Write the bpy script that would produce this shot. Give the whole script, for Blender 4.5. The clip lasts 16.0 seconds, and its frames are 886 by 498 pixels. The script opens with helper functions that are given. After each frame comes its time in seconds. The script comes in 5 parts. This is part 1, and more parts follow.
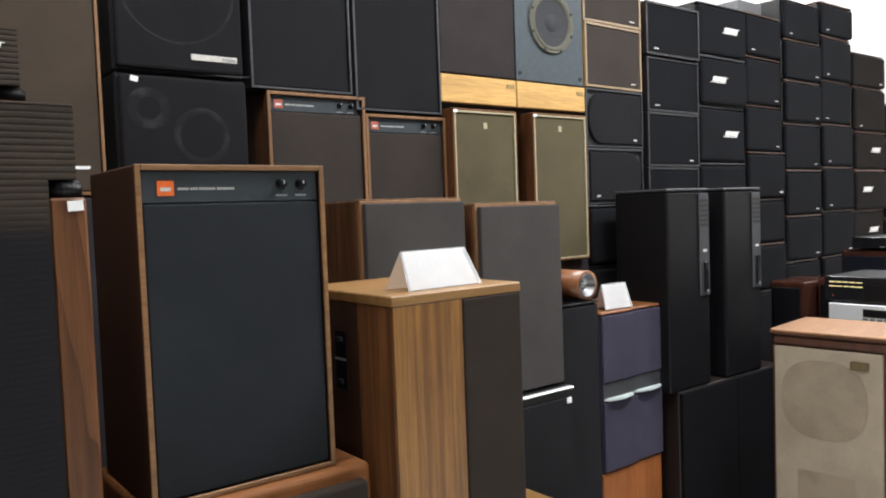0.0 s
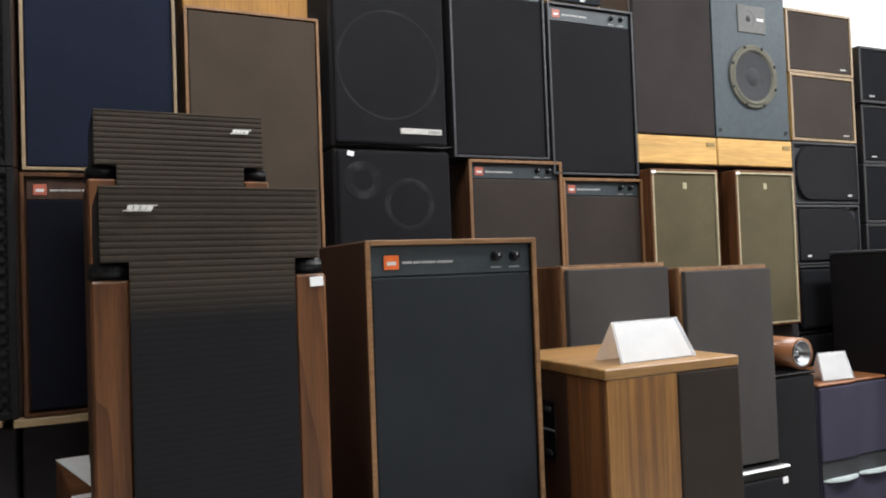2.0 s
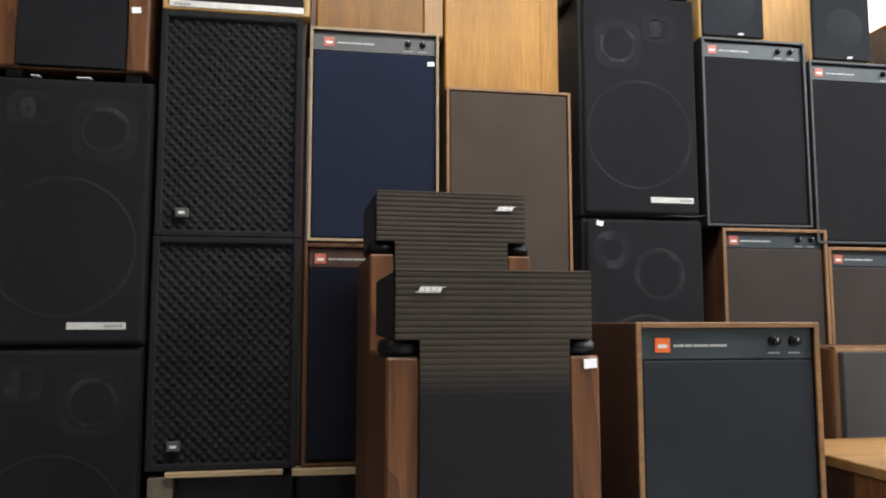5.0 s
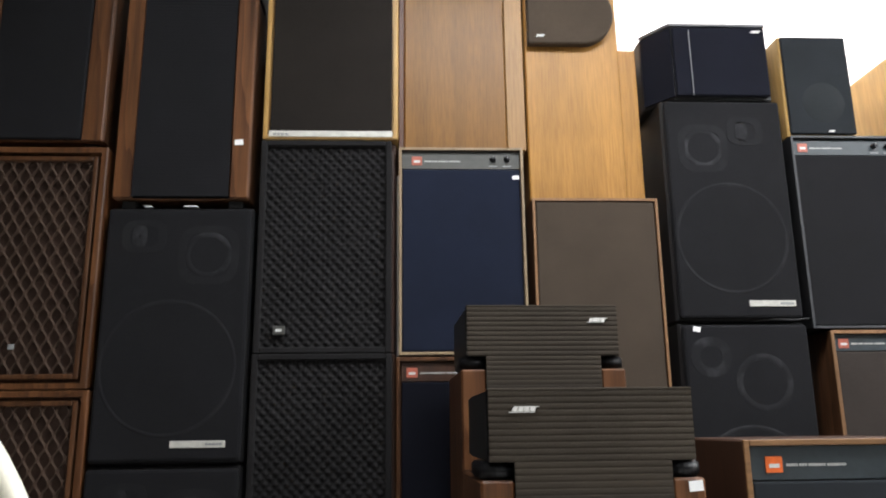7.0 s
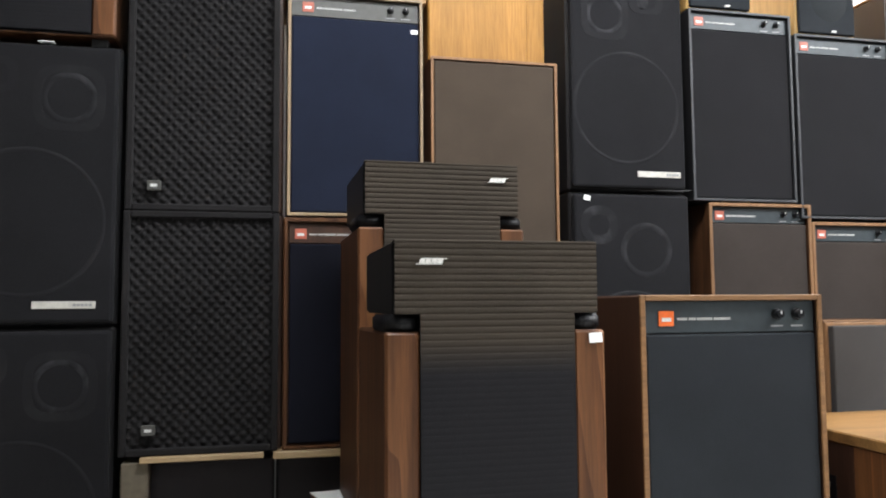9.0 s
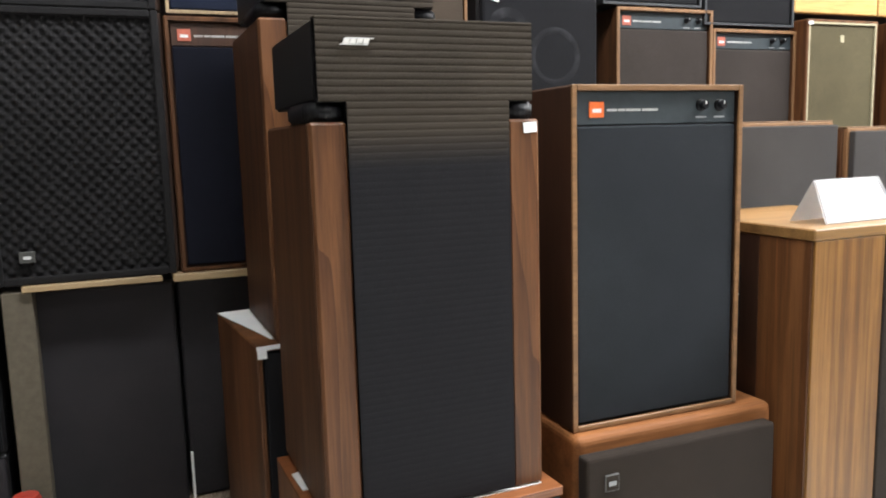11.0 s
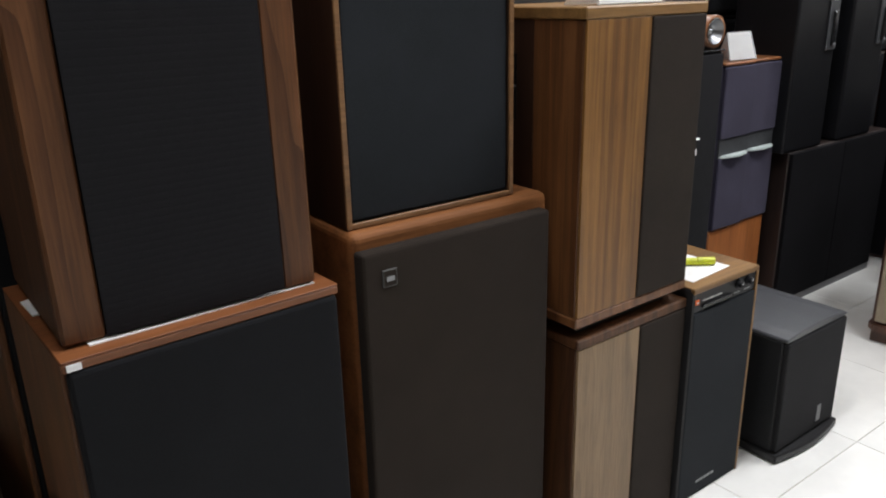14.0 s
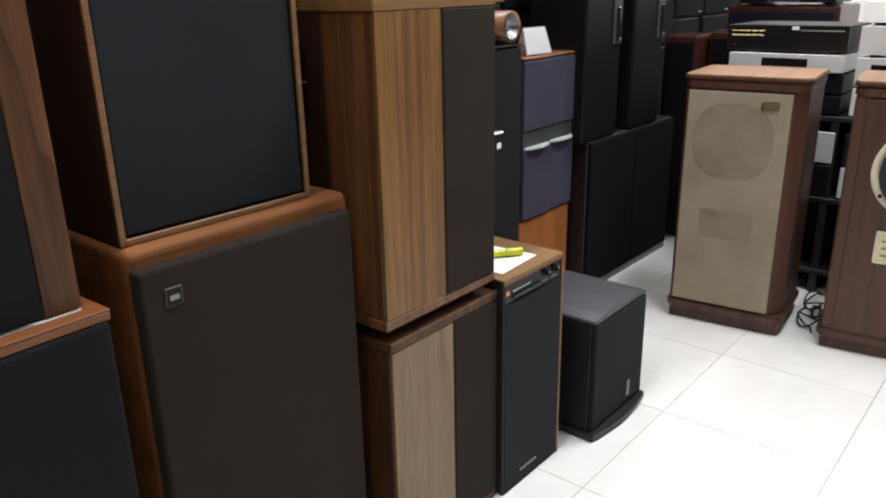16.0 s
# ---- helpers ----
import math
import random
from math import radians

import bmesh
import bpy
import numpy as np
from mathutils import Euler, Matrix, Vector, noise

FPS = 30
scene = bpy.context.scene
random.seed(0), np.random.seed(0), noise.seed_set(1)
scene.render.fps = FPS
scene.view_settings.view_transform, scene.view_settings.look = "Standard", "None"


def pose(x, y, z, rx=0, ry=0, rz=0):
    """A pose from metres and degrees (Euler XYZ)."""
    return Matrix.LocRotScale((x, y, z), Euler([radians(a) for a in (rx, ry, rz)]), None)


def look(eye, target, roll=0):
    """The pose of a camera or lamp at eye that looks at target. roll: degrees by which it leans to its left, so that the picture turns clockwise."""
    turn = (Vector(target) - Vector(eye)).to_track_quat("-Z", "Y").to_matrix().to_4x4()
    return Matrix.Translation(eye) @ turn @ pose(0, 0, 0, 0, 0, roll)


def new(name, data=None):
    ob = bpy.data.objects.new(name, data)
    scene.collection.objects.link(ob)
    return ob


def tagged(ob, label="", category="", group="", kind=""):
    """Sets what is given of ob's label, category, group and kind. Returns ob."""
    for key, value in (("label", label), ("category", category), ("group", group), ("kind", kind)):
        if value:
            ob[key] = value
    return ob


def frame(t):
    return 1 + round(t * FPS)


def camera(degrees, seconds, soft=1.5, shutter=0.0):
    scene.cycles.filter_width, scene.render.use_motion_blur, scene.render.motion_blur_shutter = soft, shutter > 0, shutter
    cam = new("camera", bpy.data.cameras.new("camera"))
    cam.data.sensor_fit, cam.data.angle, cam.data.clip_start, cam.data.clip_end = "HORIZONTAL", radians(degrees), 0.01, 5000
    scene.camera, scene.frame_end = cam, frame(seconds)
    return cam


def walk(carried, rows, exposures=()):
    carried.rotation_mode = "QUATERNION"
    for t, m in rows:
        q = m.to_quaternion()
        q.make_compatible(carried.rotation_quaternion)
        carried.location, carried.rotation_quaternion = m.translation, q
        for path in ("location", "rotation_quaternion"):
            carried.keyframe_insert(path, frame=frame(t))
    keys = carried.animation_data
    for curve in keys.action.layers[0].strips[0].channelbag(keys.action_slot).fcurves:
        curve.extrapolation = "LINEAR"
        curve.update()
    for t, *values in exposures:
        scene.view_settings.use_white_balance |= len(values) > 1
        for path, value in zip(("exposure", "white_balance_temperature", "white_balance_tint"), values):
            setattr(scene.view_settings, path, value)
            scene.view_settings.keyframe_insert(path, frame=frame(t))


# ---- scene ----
cam = camera(60.3, 16.0, 2.0)
PATH = [
    (0, (0.11, -0.097, 1.364), (1.335, 1.48, 1.267), -2.1),
    (0.5, (0.093, -0.081, 1.375), (1.212, 1.575, 1.301), -2.4),
    (1, (0.076, -0.065, 1.384), (1.085, 1.661, 1.346), -2.7),
    (1.5, (0.058, -0.069, 1.393), (0.998, 1.696, 1.389), -2.3),
    (2, (0.039, -0.064, 1.407), (0.888, 1.747, 1.46), -2.1),
    (2.5, (0.017, -0.054, 1.415), (0.789, 1.789, 1.509), -1.7),
    (3, (-0.011, -0.047, 1.421), (0.658, 1.832, 1.556), -1.6),
    (3.5, (-0.038, -0.051, 1.429), (0.522, 1.862, 1.593), -1.6),
    (3.7, (-0.041, -0.049, 1.432), (0.491, 1.871, 1.601), -1.4),
    (5.8, (-0.084, -0.053, 1.473), (0.085, 1.926, 1.711), -0.7),
    (6, (-0.08, -0.047, 1.453), (0.044, 1.929, 1.736), -1.1),
    (6.5, (-0.074, -0.06, 1.467), (-0.034, 1.905, 1.835), -0.7),
    (7, (-0.074, -0.064, 1.491), (0.023, 1.881, 1.946), -0.7),
    (7.5, (-0.061, -0.057, 1.493), (0.091, 1.871, 2.002), -1.3),
    (8, (-0.065, -0.038, 1.487), (0.25, 1.897, 1.883), -2.5),
    (8.5, (-0.097, -0.011, 1.472), (0.274, 1.934, 1.755), -1.3),
    (9, (-0.122, 0.023, 1.449), (0.308, 1.971, 1.596), -0.4),
    (9.2, (-0.132, 0.035, 1.442), (0.33, 1.979, 1.529), -0.4),
    (11.3, (-0.181, 0.139, 1.361), (0.594, 1.954, 1.035), -1.9),
    (11.5, (-0.181, 0.143, 1.352), (0.627, 1.937, 0.989), -2.0),
    (12, (-0.172, 0.156, 1.32), (0.722, 1.887, 0.867), -1.6),
    (12.5, (-0.149, 0.163, 1.294), (0.817, 1.835, 0.775), -2.0),
    (13, (-0.127, 0.166, 1.273), (0.892, 1.783, 0.683), -2.4),
    (13.5, (-0.112, 0.178, 1.25), (0.943, 1.751, 0.606), -2.1),
    (14, (-0.088, 0.189, 1.232), (1.036, 1.714, 0.591), -1.4),
    (14.5, (-0.067, 0.197, 1.22), (1.152, 1.643, 0.57), -1.1),
    (15, (-0.05, 0.194, 1.219), (1.239, 1.581, 0.575), -1.3),
    (15.5, (-0.032, 0.2, 1.214), (1.316, 1.523, 0.556), -1.5),
    (16, (-0.007, 0.199, 1.215), (1.436, 1.422, 0.566), -1.1),
]
EXPOSURES = [(0, -0.46, 6550, 11.8), (3.5, -0.48, 6550, 11.2), (6, -0.08, 6550, 10.8), (6.6, -0.2, 6550, 10.8), (7, -0.42, 6500, 10.5), (7.8, -0.4, 6500, 10.5),
             (8.5, -0.42, 6500, 10.5), (9.0, 0.0, 6500, 10.5), (9.2, 0.08, 6500, 10.5), (11.5, 0.27, 6550, 10.2), (12.5, 0.18, 6550, 10.6), (13.0, -0.24, 6550, 11.2),
             (13.5, -0.88, 6550, 12.0), (14.5, -0.94, 6580, 12.4), (15, -0.94, 6600, 12.8), (16, -0.82, 6600, 12.8)]
walk(cam, [(t, look(eye, target, roll)) for t, eye, target, roll in PATH],
     exposures=EXPOSURES)

# ---- world and lamps ----
world = bpy.data.worlds.new("world")
scene.world = world
world.use_nodes = True
world.node_tree.nodes["Background"].inputs["Color"].default_value = (0.9, 0.93, 1.0, 1)
world.node_tree.nodes["Background"].inputs["Strength"].default_value = 0.06


def ceiling_lamp(x, y, sx, sy, watts, z=3.27, warm=(0.93, 0.962, 1.0)):
    data = bpy.data.lights.new("ceiling_lamp", "AREA")
    data.shape, data.size, data.size_y, data.energy, data.color = "RECTANGLE", sx, sy, watts, warm
    ob = new("ceiling_lamp", data)
    ob.location = (x, y, z)
    return ob


ceiling_lamp(0.4, 0.95, 1.2, 0.3, 64)
ceiling_lamp(1.1, -1.05, 1.2, 0.3, 24)
ceiling_lamp(2.5, 0.5, 1.2, 0.3, 112)
ceiling_lamp(4.6, 0.5, 1.2, 0.3, 110)
# Unseen strip added over the back wall to wash it white.
ceiling_lamp(3.75, 2.40, 6.3, 0.10, 150)


# ---- materials ----
def ramp_color(c, k):
    return (min(1, c[0] * k), min(1, c[1] * k), min(1, c[2] * k), 1)


def base_material(name, rough=0.6, metal=0.0, spec=0.5):
    m = bpy.data.materials.new(name)
    m.use_nodes = True
    nt = m.node_tree
    b = nt.nodes["Principled BSDF"]
    b.inputs["Roughness"].default_value, b.inputs["Metallic"].default_value = rough, metal
    b.inputs["Specular IOR Level"].default_value = spec
    return m, nt, b


def coords(nt, scale, turn=(0, 0, 0)):
    """Object coordinates shifted by a random step for each object."""
    tc, info = nt.nodes.new("ShaderNodeTexCoord"), nt.nodes.new("ShaderNodeObjectInfo")
    mul, add, mp = nt.nodes.new("ShaderNodeMath"), nt.nodes.new("ShaderNodeVectorMath"), nt.nodes.new("ShaderNodeMapping")
    mul.operation, mul.inputs[1].default_value = "MULTIPLY", 17.0
    nt.links.new(info.outputs["Random"], mul.inputs[0])
    nt.links.new(tc.outputs["Object"], add.inputs[0])
    nt.links.new(mul.outputs[0], add.inputs[1])
    nt.links.new(add.outputs[0], mp.inputs["Vector"])
    mp.inputs["Scale"].default_value = scale
    mp.inputs["Rotation"].default_value = turn
    return mp.outputs["Vector"]


def noise_tex(nt, vec, scale, detail=4, rough=0.6):
    n = nt.nodes.new("ShaderNodeTexNoise")
    n.inputs["Scale"].default_value, n.inputs["Detail"].default_value, n.inputs["Roughness"].default_value = scale, detail, rough
    nt.links.new(vec, n.inputs["Vector"])
    return n.outputs["Fac"]


def ramp(nt, fac, stops):
    r = nt.nodes.new("ShaderNodeValToRGB")
    while len(r.color_ramp.elements) < len(stops):
        r.color_ramp.elements.new(0.5)
    for e, (p, c) in zip(r.color_ramp.elements, stops):
        e.position, e.color = p, c
    nt.links.new(fac, r.inputs["Fac"])
    return r.outputs["Color"]


def mix(nt, a, b, fac=0.5, mode="MULTIPLY"):
    n = nt.nodes.new("ShaderNodeMix")
    n.data_type, n.blend_type = "RGBA", mode
    n.inputs["Factor"].default_value = fac
    nt.links.new(a, n.inputs["A"])
    nt.links.new(b, n.inputs["B"])
    return n.outputs["Result"]


def bump(nt, b, fac, strength=0.2, distance=0.001):
    n = nt.nodes.new("ShaderNodeBump")
    n.inputs["Strength"].default_value, n.inputs["Distance"].default_value = strength, distance
    nt.links.new(fac, n.inputs["Height"])
    nt.links.new(n.outputs["Normal"], b.inputs["Normal"])


def wood(name, color, contrast=0.35, axis="z", rough=0.45, band=28.0, stripes=0.0, figure=0.0, figure_mix=0.7, gloss=0.5):
    """Veneer: long grain along one axis, fine pores, broad figure."""
    m, nt, b = base_material(name, rough, spec=gloss)
    color = (color[0] * 1.04, color[1] * 0.985, color[2] * 0.9)
    grain = {"z": (1, 1, 0.045), "x": (0.045, 1, 1), "y": (1, 0.045, 1)}[axis]
    vec = coords(nt, grain)
    fine = noise_tex(nt, vec, 240, 5, 0.7)
    broad = noise_tex(nt, vec, band, 3, 0.55)
    c = ramp(nt, broad, [(0.3, ramp_color(color, 1 - contrast)), (0.5, ramp_color(color, 1.0)), (0.72, ramp_color(color, 1 + contrast * 0.7))])
    f = ramp(nt, fine, [(0.35, (0.62, 0.58, 0.55, 1)), (0.6, (1, 1, 1, 1))])
    c = mix(nt, c, f, 0.75)
    if figure:
        wv = nt.nodes.new("ShaderNodeTexWave")
        wv.wave_type, wv.bands_direction, wv.wave_profile = "BANDS", "DIAGONAL", "SAW"
        wv.inputs["Scale"].default_value, wv.inputs["Distortion"].default_value = figure, 9.0
        wv.inputs["Detail"].default_value, wv.inputs["Detail Scale"].default_value = 2.0, 1.2
        nt.links.new(coords(nt, tuple(0.10 if g < 1 else g for g in grain)), wv.inputs["Vector"])
        c = mix(nt, c, ramp(nt, wv.outputs["Fac"], [(0.0, (1, 1, 1, 1)), (0.7, (0.82, 0.78, 0.75, 1)), (1.0, (0.42, 0.36, 0.33, 1))]), figure_mix)
    if stripes:
        streak = noise_tex(nt, coords(nt, tuple(0.4 * g if g < 1 else g for g in grain)), stripes * 3.2, 2, 0.5)
        c = mix(nt, c, ramp(nt, streak, [(0.38, (0.42, 0.32, 0.24, 1)), (0.49, (1, 1, 1, 1)), (0.60, (1, 1, 1, 1)), (0.67, (0.6, 0.5, 0.4, 1))]), 0.62)
    wear = noise_tex(nt, coords(nt, (1, 1, 1)), 5, 3)
    c = mix(nt, c, ramp(nt, wear, [(0.35, (0.8, 0.78, 0.76, 1)), (0.65, (1, 1, 1, 1))]), 0.6)
    nt.links.new(c, b.inputs["Base Color"])
    bump(nt, b, fine, 0.12, 0.0006)
    return m


def cloth(name, color, weave=900.0, dust=0.25, rough=0.92, depth=0.35, sheen=0.02, gloss=0.18):
    """Speaker cloth: fine weave relief, a faint cloud of dust and fading."""
    m, nt, b = base_material(name, rough, spec=gloss)
    vec = coords(nt, (1, 1, 1))
    grain = noise_tex(nt, vec, weave, 2, 0.6)
    cloud = noise_tex(nt, vec, 6, 4, 0.6)
    c = ramp(nt, grain, [(0.3, ramp_color(color, 0.68)), (0.7, ramp_color(color, 1.3))])
    c = mix(nt, c, ramp(nt, cloud, [(0.35, (1 - dust, 1 - dust, 1 - dust, 1)), (0.7, (1, 1, 1, 1))]), 0.8)
    nt.links.new(c, b.inputs["Base Color"])
    b.inputs["Sheen Weight"].default_value = sheen
    bump(nt, b, grain, depth, 0.0008)
    return m


def paint(name, color, rough=0.5, metal=0.0, grain=60.0, var=0.18, relief=0.08, spec=0.5):
    m, nt, b = base_material(name, rough, metal, spec)
    vec = coords(nt, (1, 1, 1))
    n1, n2 = noise_tex(nt, vec, grain, 4), noise_tex(nt, vec, 4, 4)
    c = ramp(nt, n1, [(0.3, ramp_color(color, 1 - var)), (0.7, ramp_color(color, 1 + var * 0.6))])
    c = mix(nt, c, ramp(nt, n2, [(0.3, (1 - var, 1 - var, 1 - var, 1)), (0.7, (1, 1, 1, 1))]), 0.7)
    nt.links.new(c, b.inputs["Base Color"])
    bump(nt, b, n1, relief, 0.0006)
    return m


def stone(name, color):
    m, nt, b = base_material(name, 0.55)
    vec = coords(nt, (1, 1, 1))
    v = nt.nodes.new("ShaderNodeTexVoronoi")
    v.inputs["Scale"].default_value = 300
    nt.links.new(vec, v.inputs["Vector"])
    c = ramp(nt, v.outputs["Color"], [(0.15, (0.14, 0.115, 0.09, 1)), (0.4, ramp_color(color, 0.85)), (0.75, ramp_color(color, 1.25))])
    c = mix(nt, c, ramp(nt, noise_tex(nt, vec, 30, 5), [(0.3, (0.6, 0.58, 0.56, 1)), (0.7, (1, 1, 1, 1))]), 0.8)
    nt.links.new(c, b.inputs["Base Color"])
    return m


WALNUT = wood("walnut_veneer", (0.108, 0.049, 0.022), 0.5, band=45.0, figure=9.0, figure_mix=0.6, rough=0.5, gloss=0.3)
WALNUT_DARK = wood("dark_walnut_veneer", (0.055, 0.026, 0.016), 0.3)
WALNUT_BLACK = wood("blackened_walnut_veneer", (0.02, 0.012, 0.0105), 0.3)
WALNUT_RED = wood("red_walnut_veneer", (0.150, 0.065, 0.0265), 0.55, band=34.0, figure=11.0, figure_mix=0.8, gloss=0.35)
WALNUT_TOP = wood("walnut_edge", (0.25, 0.135, 0.06), 0.25, axis="x")
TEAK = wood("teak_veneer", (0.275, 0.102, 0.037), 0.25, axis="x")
TEAK_ROUND = wood("red_teak_veneer", (0.315, 0.130, 0.047), 0.3, axis="x", rough=0.62, gloss=0.25)
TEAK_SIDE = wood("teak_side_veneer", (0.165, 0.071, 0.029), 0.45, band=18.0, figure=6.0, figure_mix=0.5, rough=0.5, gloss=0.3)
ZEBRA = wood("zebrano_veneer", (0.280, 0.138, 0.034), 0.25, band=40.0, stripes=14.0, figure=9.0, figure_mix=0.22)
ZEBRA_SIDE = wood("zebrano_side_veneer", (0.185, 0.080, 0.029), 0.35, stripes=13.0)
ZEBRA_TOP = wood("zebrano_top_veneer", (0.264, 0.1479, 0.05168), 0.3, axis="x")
ASH = wood("pale_ash_veneer", (0.2736, 0.185, 0.098), 0.18, stripes=0.0, figure=8.0, figure_mix=0.3)
HONEY = wood("honey_veneer", (0.42, 0.222, 0.056), 0.2, band=12.0, gloss=0.3, rough=0.42, figure=6.0, figure_mix=0.12)
HONEY_DARK = wood("dark_honey_veneer", (0.225, 0.111, 0.025), 0.22, band=12.0, gloss=0.3, rough=0.42, figure=6.0, figure_mix=0.15)
HONEY_PALE = wood("pale_honey_edge", (0.33, 0.19, 0.07), 0.2, band=16.0, rough=0.5)
PALE_EDGE = wood("pale_worn_edge", (0.33, 0.255, 0.17), 0.2)
EDGE_BROWN = wood("brown_worn_edge", (0.27, 0.15, 0.075), 0.25)
PINE = wood("pale_pine_board", (0.66, 0.42, 0.15), 0.16, axis="x")
OAK = wood("oak_edge", (0.50, 0.315, 0.105), 0.2)
CHERRY = wood("cherry_veneer", (0.058, 0.022, 0.016), 0.3, rough=0.2)
CHERRY_TOP = wood("worn_cherry_top", (0.30, 0.165, 0.088), 0.25, axis="y")
ROSEWOOD = wood("rosewood_veneer", (0.088, 0.037, 0.022), 0.4)
LATTICE = wood("carved_lattice_wood", (0.080, 0.052, 0.039), 0.3, rough=0.6)
BASE_WOOD = wood("orange_veneer", (0.34, 0.12, 0.035), 0.25)
TUBE_WOOD = wood("tube_veneer", (0.2736, 0.1155, 0.049), 0.25, axis="y", rough=0.3)

CLOTH_SLATE = cloth("slate_black_cloth", (0.0195, 0.0225, 0.0262))
CLOTH_BLACK = cloth("black_cloth", (0.0116, 0.0114, 0.0130))
CLOTH_SOOT = cloth("soot_black_cloth", (0.0062, 0.0058, 0.0070), sheen=0.004, gloss=0.08)
CLOTH_UMBER = cloth("umber_grey_cloth", (0.036, 0.030, 0.0285))
CLOTH_DIM = cloth("dim_slate_cloth", (0.0112, 0.0116, 0.0134))
CLOTH_BROWN = cloth("brown_cloth", (0.046, 0.037, 0.032))
CLOTH_TAUPE = cloth("taupe_cloth", (0.069, 0.0515, 0.0375))
CLOTH_COFFEE = cloth("coffee_cloth", (0.0285, 0.0207, 0.0156))
CLOTH_GREY = cloth("grey_cloth", (0.058, 0.053, 0.050))
CLOTH_BLUE = cloth("blue_cloth", (0.0105, 0.0145, 0.03))
CLOTH_NAVY = cloth("navy_cloth", (0.0055, 0.0062, 0.0125))
CLOTH_OLIVE = cloth("olive_cloth", (0.105, 0.088, 0.048), 500)
CLOTH_PURPLE = cloth("violet_grey_cloth", (0.049, 0.0445, 0.070))
CLOTH_TAN = cloth("tan_cloth", (0.37, 0.305, 0.22), 760, 0.3)
CLOTH_TAN_DARK = cloth("tan_cloth_over_opening", (0.305, 0.245, 0.172), 760, 0.35)
CLOTH_GRILLE_WOOD = cloth("dark_brown_cloth", (0.068, 0.042, 0.032))
CLOTH_STACK = cloth("dull_black_cloth", (0.0086, 0.009, 0.0108), sheen=0.008, gloss=0.1)
CLOTH_STACK_BROWN = cloth("dull_brown_black_cloth", (0.013, 0.0105, 0.009), sheen=0.008, gloss=0.1)
CLOTH_OAK = cloth("brown_black_cloth", (0.0175, 0.0138, 0.0115))
CLOTH_SUB = cloth("matt_black_cloth", (0.0168, 0.0164, 0.0176))
# Lightened cloth, in place of the fill light the low boxes lack.
CLOTH_LOW = cloth("lightened_black_cloth", (0.036, 0.033, 0.036))
FOAM = cloth("grey_black_foam", (0.0170, 0.0160, 0.0164), 420, 0.3, 0.97, 0.6)
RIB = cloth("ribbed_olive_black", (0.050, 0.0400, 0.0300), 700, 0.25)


def lit_rib_cloth(name, low, high, z0, z1):
    """Ribbed cloth, black below; the upper end painted browner, as if lit from above."""
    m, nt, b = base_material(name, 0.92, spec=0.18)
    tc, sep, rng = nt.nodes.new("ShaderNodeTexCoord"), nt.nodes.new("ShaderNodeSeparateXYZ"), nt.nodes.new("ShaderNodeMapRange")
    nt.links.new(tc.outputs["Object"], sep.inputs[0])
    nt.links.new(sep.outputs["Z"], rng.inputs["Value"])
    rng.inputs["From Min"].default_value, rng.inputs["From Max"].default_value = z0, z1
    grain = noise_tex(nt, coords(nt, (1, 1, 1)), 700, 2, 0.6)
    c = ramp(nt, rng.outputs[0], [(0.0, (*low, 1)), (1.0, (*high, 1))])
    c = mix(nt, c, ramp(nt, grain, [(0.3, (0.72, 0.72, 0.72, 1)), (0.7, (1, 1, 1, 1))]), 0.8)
    # Thin darker bands paint the shade between the fine ribs.
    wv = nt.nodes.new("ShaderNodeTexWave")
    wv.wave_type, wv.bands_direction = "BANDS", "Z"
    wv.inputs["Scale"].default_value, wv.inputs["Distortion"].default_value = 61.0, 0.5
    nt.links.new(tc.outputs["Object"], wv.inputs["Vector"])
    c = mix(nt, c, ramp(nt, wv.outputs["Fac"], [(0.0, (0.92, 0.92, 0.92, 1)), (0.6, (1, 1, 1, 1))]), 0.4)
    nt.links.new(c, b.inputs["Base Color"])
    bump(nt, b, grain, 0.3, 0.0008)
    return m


RIB_LIT = lit_rib_cloth("ribbed_black_cloth_lit_above", (0.0142, 0.0138, 0.0156), (0.050, 0.0400, 0.0300), 0.530, 0.585)
BLACK = paint("black_vinyl", (0.0100, 0.0096, 0.0102), 0.5)
BLACK_SATIN = paint("black_satin_plastic", (0.0068, 0.0068, 0.008), 0.42, spec=0.22)
BLACK_GLOSS = paint("black_gloss_plastic", (0.010, 0.010, 0.011), 0.18)
GREY_PLASTIC = paint("grey_plastic", (0.13, 0.13, 0.135), 0.42)
SUB_BLACK = paint("matt_black_plastic", (0.01275, 0.01275, 0.0135), 0.55, spec=0.25)
SUB_GREY = paint("smooth_grey_plastic", (0.0756, 0.07776, 0.08288), 0.3, var=0.06, relief=0.02)
STACK_EDGE = paint("dark_grey_edge", (0.024, 0.024, 0.026), 0.6)
CHARCOAL_EDGE = paint("charcoal_edge", (0.045, 0.047, 0.051), 0.5)
PANEL = paint("slate_panel", (0.034, 0.045, 0.051), 0.45)
PANEL_GREY = paint("olive_grey_panel", (0.075, 0.075, 0.068), 0.45)
BLUE_GREY = paint("blue_grey_baffle", (0.044, 0.062, 0.071), 0.55)
ORANGE = paint("orange_badge", (0.9, 0.17, 0.03), 0.45)
RED_BADGE = paint("red_badge", (0.46, 0.12, 0.075), 0.45)
CHROME = paint("chromed_metal", (0.34, 0.35, 0.36), 0.3, 1.0, var=0.03, relief=0.0)
SILVER = paint("silver_plate", (0.74, 0.72, 0.66), 0.3, 0.25)
ALU = paint("brushed_aluminium", (0.80, 0.82, 0.80), 0.32, 0.35, var=0.04, relief=0.02)
